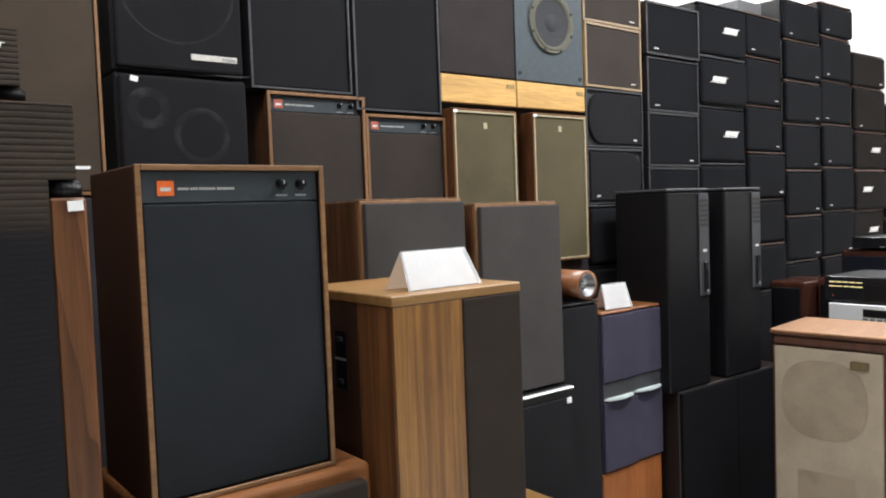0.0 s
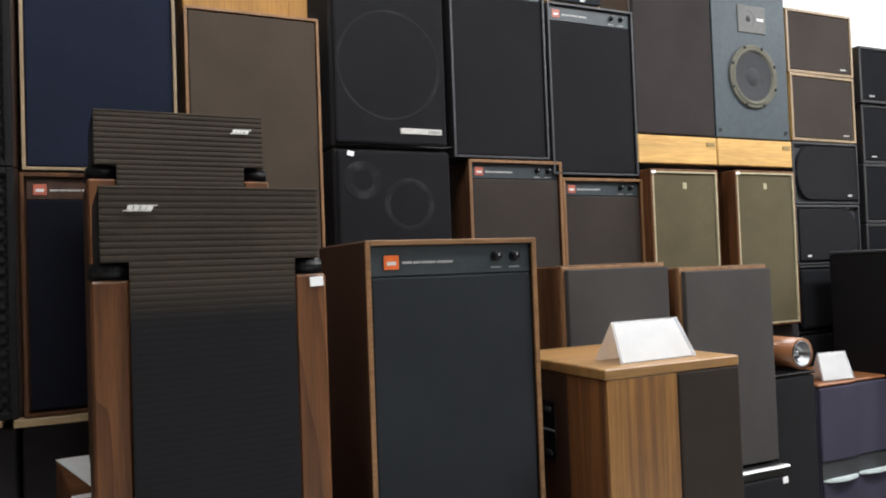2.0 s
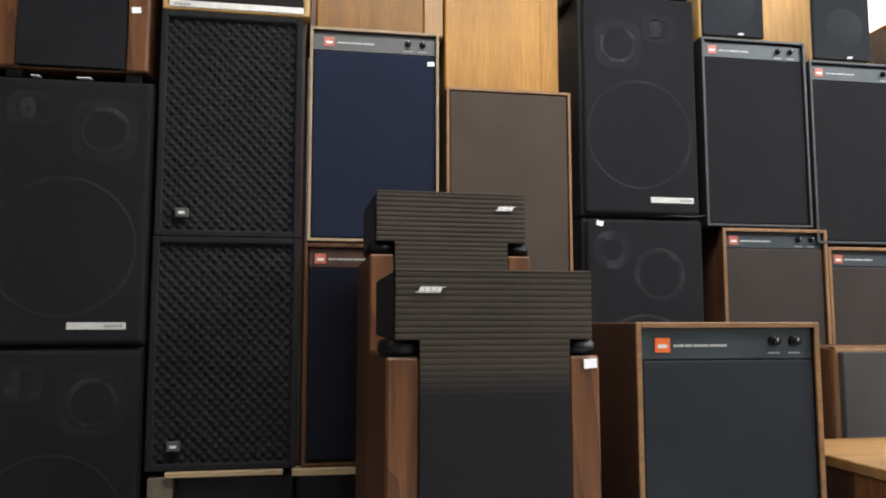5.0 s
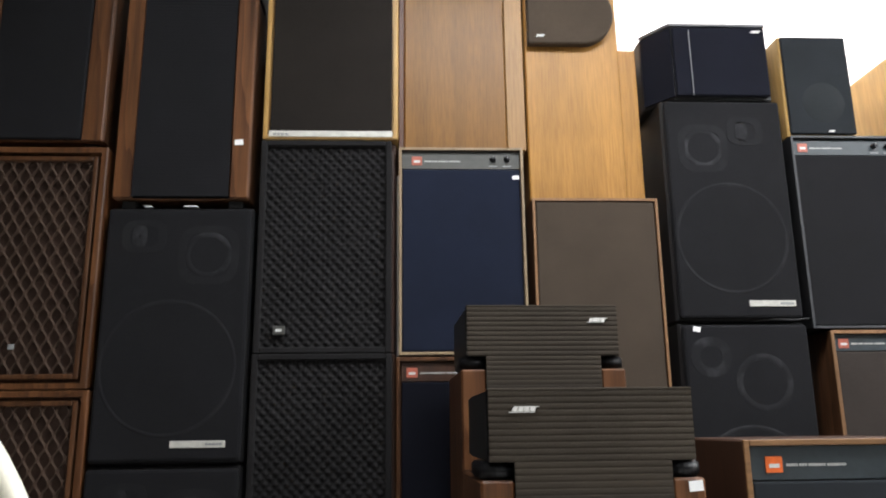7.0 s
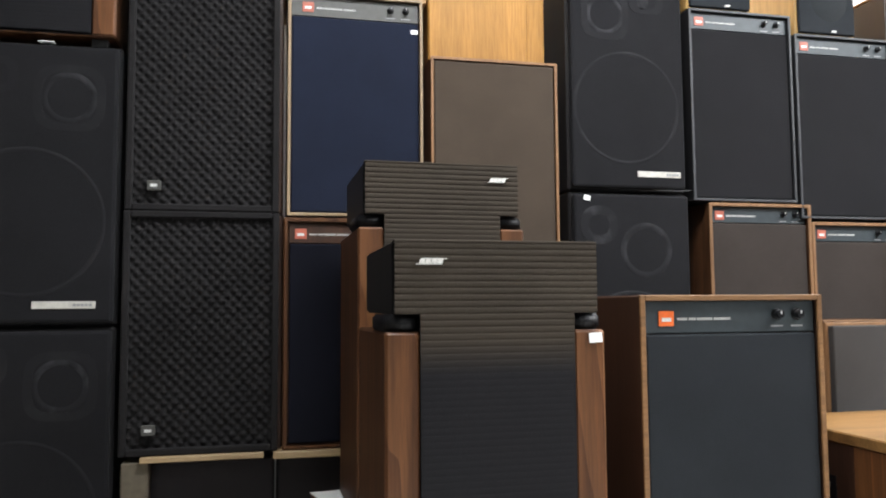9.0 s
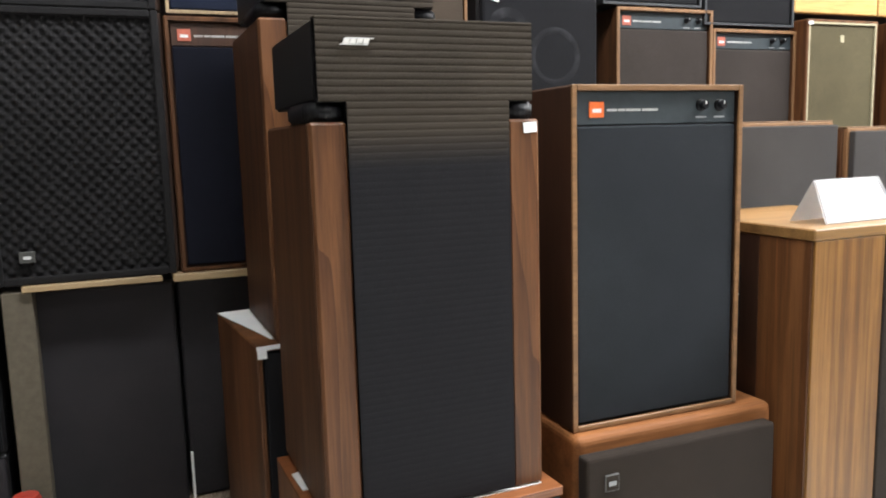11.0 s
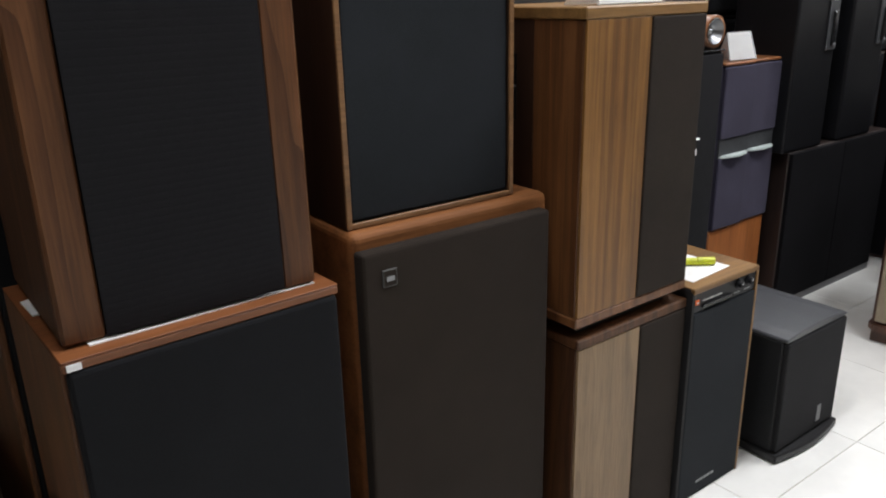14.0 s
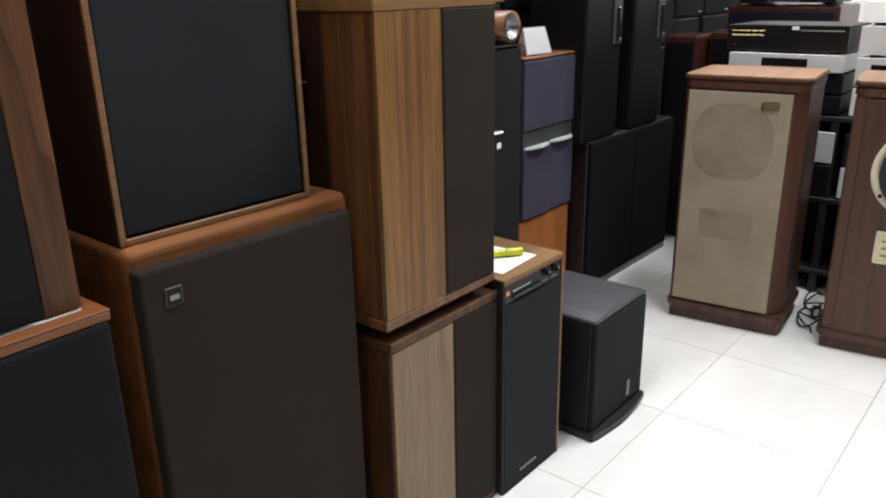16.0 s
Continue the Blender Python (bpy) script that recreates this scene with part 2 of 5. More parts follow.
PRINT_DULL = paint("dull_white_print", (0.52, 0.52, 0.50), 0.5)
WHITE_PRINT = paint("white_print", (0.72, 0.72, 0.70), 0.5)
GREY_PRINT = paint("grey_print", (0.30, 0.31, 0.31), 0.5)
PAPER = paint("white_paper", (0.93, 0.93, 0.92), 0.7, grain=20, var=0.04)
YELLOW = paint("fluorescent_yellow_plastic", (0.72, 0.78, 0.03), 0.35)
CREAM_TUBE = paint("cream_white_enamel", (0.82, 0.78, 0.64), 0.25)
CONE = paint("grey_paper_cone", (0.030, 0.031, 0.034), 0.8)
SURROUND = paint("grey_foam_surround", (0.12, 0.115, 0.085), 0.8)
RUBBER = paint("black_rubber", (0.02, 0.02, 0.02), 0.7)
BADGE_METAL = paint("pale_badge_metal", (0.86, 0.84, 0.80), 0.4, 0.2)
BRONZE = paint("dull_bronze", (0.20, 0.15, 0.075), 0.45, 0.5)
GOLD = paint("aged_brass", (0.42, 0.30, 0.13), 0.4, 0.7)
DULL_BOARD = paint("dull_raw_board", (0.13, 0.108, 0.075), 0.8)
HORN_GREY = paint("grey_green_horn", (0.578, 0.6475, 0.629), 0.35)
CLOTH_DISC = cloth("cloth_over_driver", (0.026, 0.0295, 0.032))
GILT = paint("dull_gilt_line", (0.44, 0.39, 0.25), 0.45)
CREAM = paint("cream_plate", (0.78, 0.70, 0.50), 0.5)


def smudged(name, low, high, scale=22.0):
    """A rim that shows only in places through the mesh."""
    m, nt, b = base_material(name, 0.85, spec=0.2)
    n = noise_tex(nt, coords(nt, (1, 1, 1)), scale, 3)
    nt.links.new(ramp(nt, n, [(0.47, (*low, 1)), (0.72, (*high, 1))]), b.inputs["Base Color"])
    return m


RING = smudged("driver_rim_behind_mesh", (0.0120, 0.0119, 0.0135), (0.031, 0.031, 0.033), 7.0)
RING_WEST = smudged("faint_driver_rim_behind_mesh", (0.0115, 0.0112, 0.0128), (0.0175, 0.0172, 0.0185), 9.0)
RING_SOFT = smudged("soft_driver_plate_behind_mesh", (0.0116, 0.0114, 0.0130), (0.0175, 0.0174, 0.019), 13.0)
RING_PALE = smudged("driver_frame_behind_mesh", (0.0118, 0.0116, 0.0132), (0.036, 0.036, 0.039), 14.0)
GRANITE = stone("speckled_granite", (0.52, 0.41, 0.31))
WALL = paint("white_wall_paint", (0.86, 0.85, 0.82), 0.8, grain=40, var=0.04)
DIM_WALL = paint("taupe_wall_paint", (0.16, 0.15, 0.14), 0.8, grain=40, var=0.1)
CEILING = paint("white_ceiling_paint", (0.88, 0.88, 0.86), 0.85, grain=30, var=0.03)
TILE = paint("glazed_white_tile", (0.92, 0.91, 0.87), 0.16, grain=9, var=0.05, relief=0.01)
GROUT = paint("grey_grout", (0.66, 0.64, 0.58), 0.9)
GREEN_CARD = paint("pale_green_card", (0.33, 0.50, 0.42), 0.6)
RED_TIN = paint("red_tin", (0.50, 0.06, 0.04), 0.35)
TAPE_AMBER = paint("amber_tape", (0.55, 0.42, 0.16), 0.3)
MDF = wood("pale_raw_board", (0.45, 0.34, 0.20), 0.2, axis="x")

ACRYLIC, _nt, _b = base_material("clear_acrylic", 0.06)
_b.inputs["Base Color"].default_value = (0.95, 0.96, 0.97, 1)
_b.inputs["Transmission Weight"].default_value, _b.inputs["IOR"].default_value = 0.72, 1.2
LED, _nt, _b = base_material("lit_display", 0.4)
_b.inputs["Base Color"].default_value = (0.05, 0.05, 0.02, 1)
_b.inputs["Emission Color"].default_value, _b.inputs["Emission Strength"].default_value = (1.0, 0.84, 0.40, 1), 2.2


# ---- mesh helpers ----
def block(bm, x0, y0, z0, x1, y1, z1, bev=0.0, seg=1):
    """A box from corner to corner, its edges rounded."""
    b2 = bmesh.new()
    m = Matrix.Translation(((x0 + x1) / 2, (y0 + y1) / 2, (z0 + z1) / 2)) @ Matrix.Diagonal((x1 - x0, y1 - y0, z1 - z0, 1))
    bmesh.ops.create_cube(b2, size=1, matrix=m)
    if bev:
        bmesh.ops.bevel(b2, geom=b2.edges[:], offset=bev, segments=seg, affect="EDGES", profile=0.5)
    join(bm, b2)
    return bm


def join(bm, b2, m=None):
    if m is not None:
        bmesh.ops.transform(b2, matrix=m, verts=b2.verts[:])
    tmp = bpy.data.meshes.new("tmp")
    b2.to_mesh(tmp)
    bm.from_mesh(tmp)
    bpy.data.meshes.remove(tmp)
    b2.free()
    return bm


def boxed(*a, **k):
    return block(bmesh.new(), *a, **k)


def shell(w, d, h, rim, inset, bev=0.003):
    """A cabinet with a rim round its recessed front; the front is at y = 0."""
    bm = boxed(0, 0, 0, w, d, h, bev)
    front = min((f for f in bm.faces if f.normal.y < -0.9), key=lambda f: -f.calc_area())
    bmesh.ops.inset_individual(bm, faces=[front], thickness=max(0.001, rim - bev))
    r = bmesh.ops.extrude_face_region(bm, geom=[front])
    bmesh.ops.translate(bm, vec=(0, inset, 0), verts=[v for v in r["geom"] if isinstance(v, bmesh.types.BMVert)])
    bmesh.ops.delete(bm, geom=[front], context="FACES")
    return bm


def prism(points, y0, y1, bev=0.0):
    """A plan of (x, z) corners pushed from y0 to y1."""
    bm = bmesh.new()
    face = bm.faces.new([bm.verts.new((x, y0, z)) for x, z in points])
    r = bmesh.ops.extrude_face_region(bm, geom=[face])
    bmesh.ops.translate(bm, vec=(0, y1 - y0, 0), verts=[v for v in r["geom"] if isinstance(v, bmesh.types.BMVert)])
    bmesh.ops.recalc_face_normals(bm, faces=bm.faces[:])
    if bev:
        bmesh.ops.bevel(bm, geom=bm.edges[:], offset=bev, segments=1, affect="EDGES")
    return bm


def slab(points, z0, z1, bev=0.0):
    """A plan of (x, y) corners raised from z0 to z1."""
    bm = bmesh.new()
    face = bm.faces.new([bm.verts.new((x, y, z0)) for x, y in points])
    r = bmesh.ops.extrude_face_region(bm, geom=[face])
    bmesh.ops.translate(bm, vec=(0, 0, z1 - z0), verts=[v for v in r["geom"] if isinstance(v, bmesh.types.BMVert)])
    bmesh.ops.recalc_face_normals(bm, faces=bm.faces[:])
    if bev:
        bmesh.ops.bevel(bm, geom=bm.edges[:], offset=bev, segments=2, affect="EDGES")
    return bm


def lathe(profile, steps=32):
    """Rings of (radius, y) about the y axis, facing -y."""
    bm = bmesh.new()
    rows = []
    for r, y in profile:
        rows.append([bm.verts.new((r * math.cos(2 * math.pi * k / steps), y, r * math.sin(2 * math.pi * k / steps))) for k in range(steps)] if r > 1e-6 else [bm.verts.new((0, y, 0))])
    for a, b in zip(rows, rows[1:]):
        for k in range(steps):
            j = (k + 1) % steps
            if len(a) == 1:
                bm.faces.new((a[0], b[k], b[j]))
            elif len(b) == 1:
                bm.faces.new((a[k], a[j], b[0]))
            else:
                bm.faces.new((a[k], a[j], b[j], b[k]))
    bmesh.ops.recalc_face_normals(bm, faces=bm.faces[:])
    return bm


def at(bm, x, y, z, rx=0, ry=0, rz=0):
    bmesh.ops.transform(bm, matrix=pose(x, y, z, rx, ry, rz), verts=bm.verts[:])
    return bm


def part(name, bm, material, parent, label="", smooth=False):
    me = bpy.data.meshes.new(name)
    bm.to_mesh(me)
    bm.free()
    me.materials.append(material)
    if smooth:
        for p in me.polygons:
            p.use_smooth = True
    ob = new(name, me)
    ob.parent = parent
    if label:
        ob["label"] = label
    return ob


def thing(name, m, label, category="loudspeaker", group="", kind=""):
    ob = new(name)
    ob.matrix_world = m
    ob.empty_display_size = 0.05
    return tagged(ob, label, category, group, kind)


def structure(name, bm, material, label, category):
    me = bpy.data.meshes.new(name)
    bm.to_mesh(me)
    bm.free()
    me.materials.append(material)
    return tagged(new(name, me), label, category, kind="structure")


# ---- the room ----
X0, X1, Y0, Y1, TOP = -2.6, 7.2, -3.2, 2.56, 3.3
structure("floor", boxed(X0, Y0, -0.12, X1, Y1, -0.004), GROUT, "grey grout bed under glazed white floor tiles", "floor")
structure("ceiling", boxed(X0 - 0.1, Y0 - 0.1, TOP, X1 + 0.1, Y1 + 0.1, TOP + 0.1), CEILING, "plain white painted ceiling over the shop", "ceiling")
structure("wall_north", boxed(X0 - 0.1, Y1, -0.12, X1 + 0.1, Y1 + 0.1, TOP), WALL, "plain white wall behind the stacked loudspeakers", "wall")
# Unseen south and west walls, coloured dark to cut light bounced onto the fronts.
structure("wall_south", boxed(X0 - 0.1, Y0 - 0.1, -0.12, X1 + 0.1, Y0, TOP), DIM_WALL, "unseen taupe wall added to dim bounced light", "wall")
structure("wall_east", boxed(X1, Y0, -0.12, X1 + 0.1, Y1, TOP), WALL, "plain white wall at the far end", "wall")
structure("wall_west", boxed(X0 - 0.1, Y0, -0.12, X0, Y1, TOP), DIM_WALL, "unseen taupe wall added to dim bounced light", "wall")
LEDGE = 0.50
structure("granite_ledge", slab([(X0, 1.72), (-0.335, 1.685), (-0.185, 1.862), (-0.095, 1.985), (-0.037, 2.035), (X1, 2.035), (X1, Y1), (X0, Y1)], 0.40, LEDGE, 0.004), GRANITE, "speckled brown granite ledge along the wall", "ledge")
structure("granite_step", boxed(X0, 1.45, 0.0, -0.06, Y1, 0.398, 0.004), GRANITE, "lower speckled granite step below the ledge", "step")
structure("ledge_plinth", boxed(-0.058, 2.05, 0.0, X1, Y1, 0.398), GRANITE, "speckled granite plinth under the ledge", "plinth")


def y_back(x):
    """The line on which the fronts of the back row stand."""
    return 2.0


BACK_TURN = 0.0


# ---- small pieces on cabinets ----
def badge_bars(parent, x, z, y, n, w, h, material, name="print_bar"):
    """A line of unreadable lettering as short bars."""
    bm = bmesh.new()
    step = w / n
    for k in range(n):
        block(bm, x + k * step, y - 0.0008, z - h / 2, x + (k + 0.78) * step, y + 0.001, z + h / 2)
    part(name, bm, material, parent, "small pale lettering as bars")


def slanted_badge(parent, x, z, y, w, h, material=WHITE_PRINT):
    bm = bmesh.new()
    join(bm, prism([(x, z), (x + w * 0.82, z), (x + w * 0.84, z + h * 0.14), (x + w * 0.02, z + h * 0.14)], y - 0.0020, y + 0.001))
    for k in range(4):
        u = x + w * (0.10 + 0.19 * k)
        join(bm, prism([(u, z + h * 0.2), (u + w * 0.168, z + h * 0.2), (u + w * 0.218, z + h * 0.9), (u + w * 0.05, z + h * 0.9)], y - 0.0022, y + 0.001))
    join(bm, prism([(x + w * 0.17, z + h * 0.88), (x + w * 0.99, z + h * 0.88), (x + w, z + h), (x + w * 0.19, z + h)], y - 0.0020, y + 0.001))
    part("badge", bm, material, parent, "small pale slanted metal badge")


def price_tag(parent, x, z, y, w=0.026, h=0.02, tilt=-4):
    part("price_tag", at(boxed(-w / 2, -0.001, -h / 2, w / 2, 0.001, h / 2), x, y - 0.001, z, 0, tilt, 0), PAPER, parent, "small white paper price sticker")


def knob(parent, x, z, y, r=0.0082, mat=BLACK_SATIN):
    k = part("knob", at(lathe([(0, -0.014), (r * 0.75, -0.014), (r * 0.85, -0.012), (r * 0.9, -0.005), (r * 1.15, -0.0035), (r * 1.2, 0)], 20), x, y, z), mat, parent, "black rotary level knob")
    part("pointer", boxed(x - 0.0008, y - 0.0152, z + r * 0.1, x + 0.0008, y - 0.0138, z + r * 0.7), WHITE_PRINT, k, "white pointer line")


def control_strip(parent, w, z1, y, rim, h=0.05, badge=ORANGE, panel=PANEL, badge_x=0.030, badge_s=0.0148):
    """The strip over the cloth: badge, lettering and two knobs."""
    p = part("control_panel", boxed(rim + 0.001, y, z1 - rim - h, w - rim - 0.001, y + 0.008, z1 - rim - 0.001, 0.001), panel, parent, "slate grey control strip")
    zc = z1 - rim - h * 0.55
    x = rim + badge_x
    s = badge_s
    b = part("badge", boxed(x - s, y - 0.002, zc - s * 0.9, x + s, y, zc + s * 0.9, 0.0008), badge, parent, "square orange-red badge")
    part("badge_mark", boxed(x - s * 0.6, y - 0.0026, zc - s * 0.35, x + s * 0.6, y - 0.0021, zc + s * 0.1), WHITE_PRINT, b)
    for bx, bw, n in ((0.0235, 0.070, 5), (0.098, 0.050, 3), (0.152, 0.105, 7), (0.262, 0.115, 8)):
        badge_bars(parent, x + 0.022 + (bx - 0.0235) * w * 0.83, zc - 0.001, y, n, bw * w * 0.80, 0.0044, PRINT_DULL)
    for kx in (w - rim - 0.078, w - rim - 0.037):
        knob(parent, kx, zc + 0.006, y, 0.0092 if badge is ORANGE else 0.0074)
        part("knob_print", boxed(kx - 0.012, y - 0.0008, zc - 0.0165, kx + 0.012, y + 0.001, zc - 0.0135), GREY_PRINT, parent)
    return p


def framed_speaker(name, m, w, h, d, cab, cloth_mat, label, rim=0.014, inset=0.012, strip=None, rimmat=None, proud=0.0, group="", panel=PANEL, tag=None, badge_x=0.030, badge_s=0.0148):
    """A boxed loudspeaker with a rim and a cloth panel set into it."""
    t = thing(name, m, label, "loudspeaker", group)
    part("cabinet", shell(w, d, h, rim, inset + 0.012), cab, t)
    if rimmat:
        bm = bmesh.new()
        e = 0.0015
        block(bm, 0, -e, 0, rim, 0.004, h, 0.0012)
        block(bm, w - rim, -e, 0, w, 0.004, h, 0.0012)
        block(bm, rim, -e, h - rim, w - rim, 0.004, h, 0.0012)
        block(bm, rim, -e, 0, w - rim, 0.004, rim, 0.0012)
        part("front_rim", bm, rimmat, t, "pale worn wooden front edge")
    ztop = h - rim - 0.002
    if strip:
        control_strip(t, w, h, inset, rim, strip, badge=RED_BADGE if "back" in group else ORANGE, panel=panel, badge_x=badge_x, badge_s=badge_s)
        ztop -= strip
    part("grille", boxed(rim + 0.002, inset - 0.004 - proud, rim + 0.002, w - rim - 0.002, inset + 0.010, ztop, 0.004, 2), cloth_mat, t, "stretched cloth grille")
    if tag:
        price_tag(t, tag[0], tag[1], inset - 0.005 - proud if len(tag) < 3 else tag[2])
    return t


def plain_speaker(name, m, w, h, d, cab, cloth_mat, label, bev=0.012, depth=0.016, group="", badge=None, seam=0.0):
    """A black box whose whole front is one rounded cloth panel."""
    t = thing(name, m, label, "loudspeaker", group)
    part("cabinet", boxed(0, depth + 0.001, 0, w, d, h, 0.004), cab, t)
    g = part("grille", boxed(0.003, 0, 0.004, w - 0.003, depth, h - 0.004, bev * 0.6, 2), cloth_mat, t, "rounded cloth grille")
    if seam:
        part("seam", boxed(seam - 0.0015, -0.0012, 0.012, seam + 0.0015, 0.001, h - 0.012), RUBBER, t)
    if badge:
        slanted_badge(t, badge[0], badge[1], -0.0005, badge[2], badge[3])
    return t


def back(x, z, dy=0.0):
    return pose(x, y_back(x) + dy, z, 0, 0, BACK_TURN)


def rings(parent, specs, y):
    """Driver frames that show faintly through a mesh front: (x, z, radius, material)."""
    for x, z, r, mat in specs:
        if mat is RING_PALE:
            part("driver_rim", at(lathe([(r * 0.84, 0.0006), (r * 0.88, -0.0006), (r * 1.08, -0.0006), (r * 1.14, 0.0006)], 40), x, y, z), mat, parent, "pale dusty driver frame behind the mesh", True)
            continue
        part("driver_rim", at(lathe([(r * 0.97, 0.0006), (r, -0.0010), (r * 1.03, -0.0010), (r * 1.05, 0.0006)], 48), x, y, z), mat, parent, "faint driver rim behind the mesh", True)


# ---- the back row, column by column ----
def tube(points, r, steps=14):
    cu = bpy.data.curves.new("tube", "CURVE")
    cu.dimensions, cu.bevel_depth, cu.bevel_resolution = "3D", r, 4
    sp = cu.splines.new("POLY")
    sp.points.add(len(points) - 1)
    for p, c in zip(sp.points, points):
        p.co = (*c, 1)
    ob = bpy.data.objects.new("tmp", cu)
    me = bpy.data.meshes.new_from_object(ob)
    bpy.data.objects.remove(ob)
    bm = bmesh.new()
    bm.from_mesh(me)
    bpy.data.meshes.remove(me)
    return bm


def super_ring(cx, cz, rx, rz, width, power):
    """A flat ring with a rounded-square outline, facing -y."""
    bm = bmesh.new()
    loops = []
    for k, y in ((1.0, 0.0006), (1.0, -0.0007), (1.0 - width / max(rx, 0.01), -0.0007), (1.0 - width / max(rx, 0.01), 0.0006)):
        loop = []
        for j in range(40):
            c, d = math.cos(2 * math.pi * j / 40), math.sin(2 * math.pi * j / 40)
            loop.append(bm.verts.new((cx + k * rx * math.copysign(abs(c) ** power, c), y, cz + k * rz * math.copysign(abs(d) ** power, d))))
        loops.append(loop)
    for p, q in zip(loops, loops[1:]):
        for j in range(40):
            bm.faces.new((p[j], p[(j + 1) % 40], q[(j + 1) % 40], q[j]))
    bmesh.ops.recalc_face_normals(bm, faces=bm.faces[:])
    return bm


def mesh_front_speaker(m, w, h, tag=False, plate=(0.56, 0.93), drivers=((0.31, 0.765), (0.67, 0.845)), faint=False, label="tall black loudspeaker with a dusty mesh front"):
    t = thing("mesh_front_speaker", m, label, "loudspeaker", "black mesh-front speakers")
    part("cabinet", boxed(0, 0.022, 0, w, 0.36, h, 0.006), BLACK, t)
    part("grille", boxed(0.006, 0, 0.008, w - 0.006, 0.0215, h - 0.008, 0.008, 2), CLOTH_BLACK, t, "dusty black mesh front")
    (mx, mz), (hx, hz) = drivers
    rim = RING_WEST if faint else RING
    rings(t, [(w * 0.48, h * 0.36, w * 0.435, rim), (w * mx, h * mz, w * (0.145 if plate else 0.195), RING_PALE)], 0.0)
    if plate:
        part("driver_plate", super_ring(w * mx, h * mz, w * 0.205, w * 0.205, 0.020, 0.6), RING_WEST if faint else RING_SOFT, t, "faint rounded plate behind the mesh")
        part("horn_mouth", super_ring(w * hx, h * hz, w * 0.150, h * 0.066, 0.022, 0.6), RING_WEST if faint else RING_SOFT, t, "faint horn mouth behind the mesh")
        part("horn_slat", super_ring(w * (hx - 0.03), h * hz, w * 0.05, h * 0.045, 0.017, 0.7), RING_PALE, t, "pale horn slat behind the mesh")
    else:
        part("horn_mouth", super_ring(w * hx, h * hz, w * 0.155, w * 0.150, 0.026, 0.9), RING_PALE, t, "pale round horn behind the mesh")
    if plate:
        p = part("name_plate", boxed(w * plate[0], -0.003, h * 0.060, w * plate[1], 0.001, h * 0.086, 0.001), SILVER, t, "long silver name plate")
        badge_bars(p, w * (plate[1] - 0.125), h * 0.073, -0.003, 5, w * 0.11, 0.006, GREY_PRINT)
    if tag:
        price_tag(t, 0.045, h - 0.020, 0.0, 0.020, 0.014, 12)
    return t


def lattice_speaker(m, w, h):
    t = thing("lattice_speaker", m, "walnut loudspeaker with a carved wooden lattice front", "loudspeaker", "carved lattice speakers")
    part("cabinet", shell(w, 0.36, h, 0.022, 0.03), WALNUT_RED, t)
    bm = bmesh.new()
    for a in ((0.026, 0.026, 0.040, h - 0.026), (w - 0.040, 0.026, w - 0.026, h - 0.026), (0.040, 0.026, w - 0.040, 0.040), (0.040, h - 0.040, w - 0.040, h - 0.026)):
        block(bm, a[0], 0.004, a[1], a[2], 0.026, a[3], 0.003)
    part("inner_frame", bm, WALNUT, t, "moulded inner frame")
    part("cloth", boxed(0.030, 0.024, 0.030, w - 0.030, 0.028, h - 0.030), CLOTH_GRILLE_WOOD, t, "dark brown cloth")
    lat = bmesh.new()
    x0, x1, z0, z1, pitch, rise = 0.040, w - 0.040, 0.040, h - 0.040, 0.0178, 0.060
    n = int((x1 - x0) / pitch) + 1
    steps = int((z1 - z0) / rise * 8)
    for k in range(n + 1):
        pts = []
        for s in range(steps + 1):
            z = z0 + (z1 - z0) * s / steps
            ph = 2 * math.pi * z / rise
            x = x0 + k * pitch + (1 if k % 2 else -1) * pitch * 0.44 * math.sin(ph)
            pts.append((min(max(x, x0), x1), z))
        rows = []
        for x, z in pts:
            rows.append([lat.verts.new((x - 0.0022, 0.021, z)), lat.verts.new((x - 0.0010, 0.010, z)), lat.verts.new((x + 0.0010, 0.010, z)), lat.verts.new((x + 0.0022, 0.021, z))])
        for a, b in zip(rows, rows[1:]):
            for j in range(3):
                lat.faces.new((a[j], a[j + 1], b[j + 1], b[j]))
    bmesh.ops.recalc_face_normals(lat, faces=lat.faces[:])
    part("lattice", lat, LATTICE, t, "carved ogee lattice of dark wood")
    part("badge", boxed(w - 0.216, 0.006, 0.105, w - 0.200, 0.0095, 0.119, 0.001), GREY_PRINT, t, "small square grey badge")
    return t


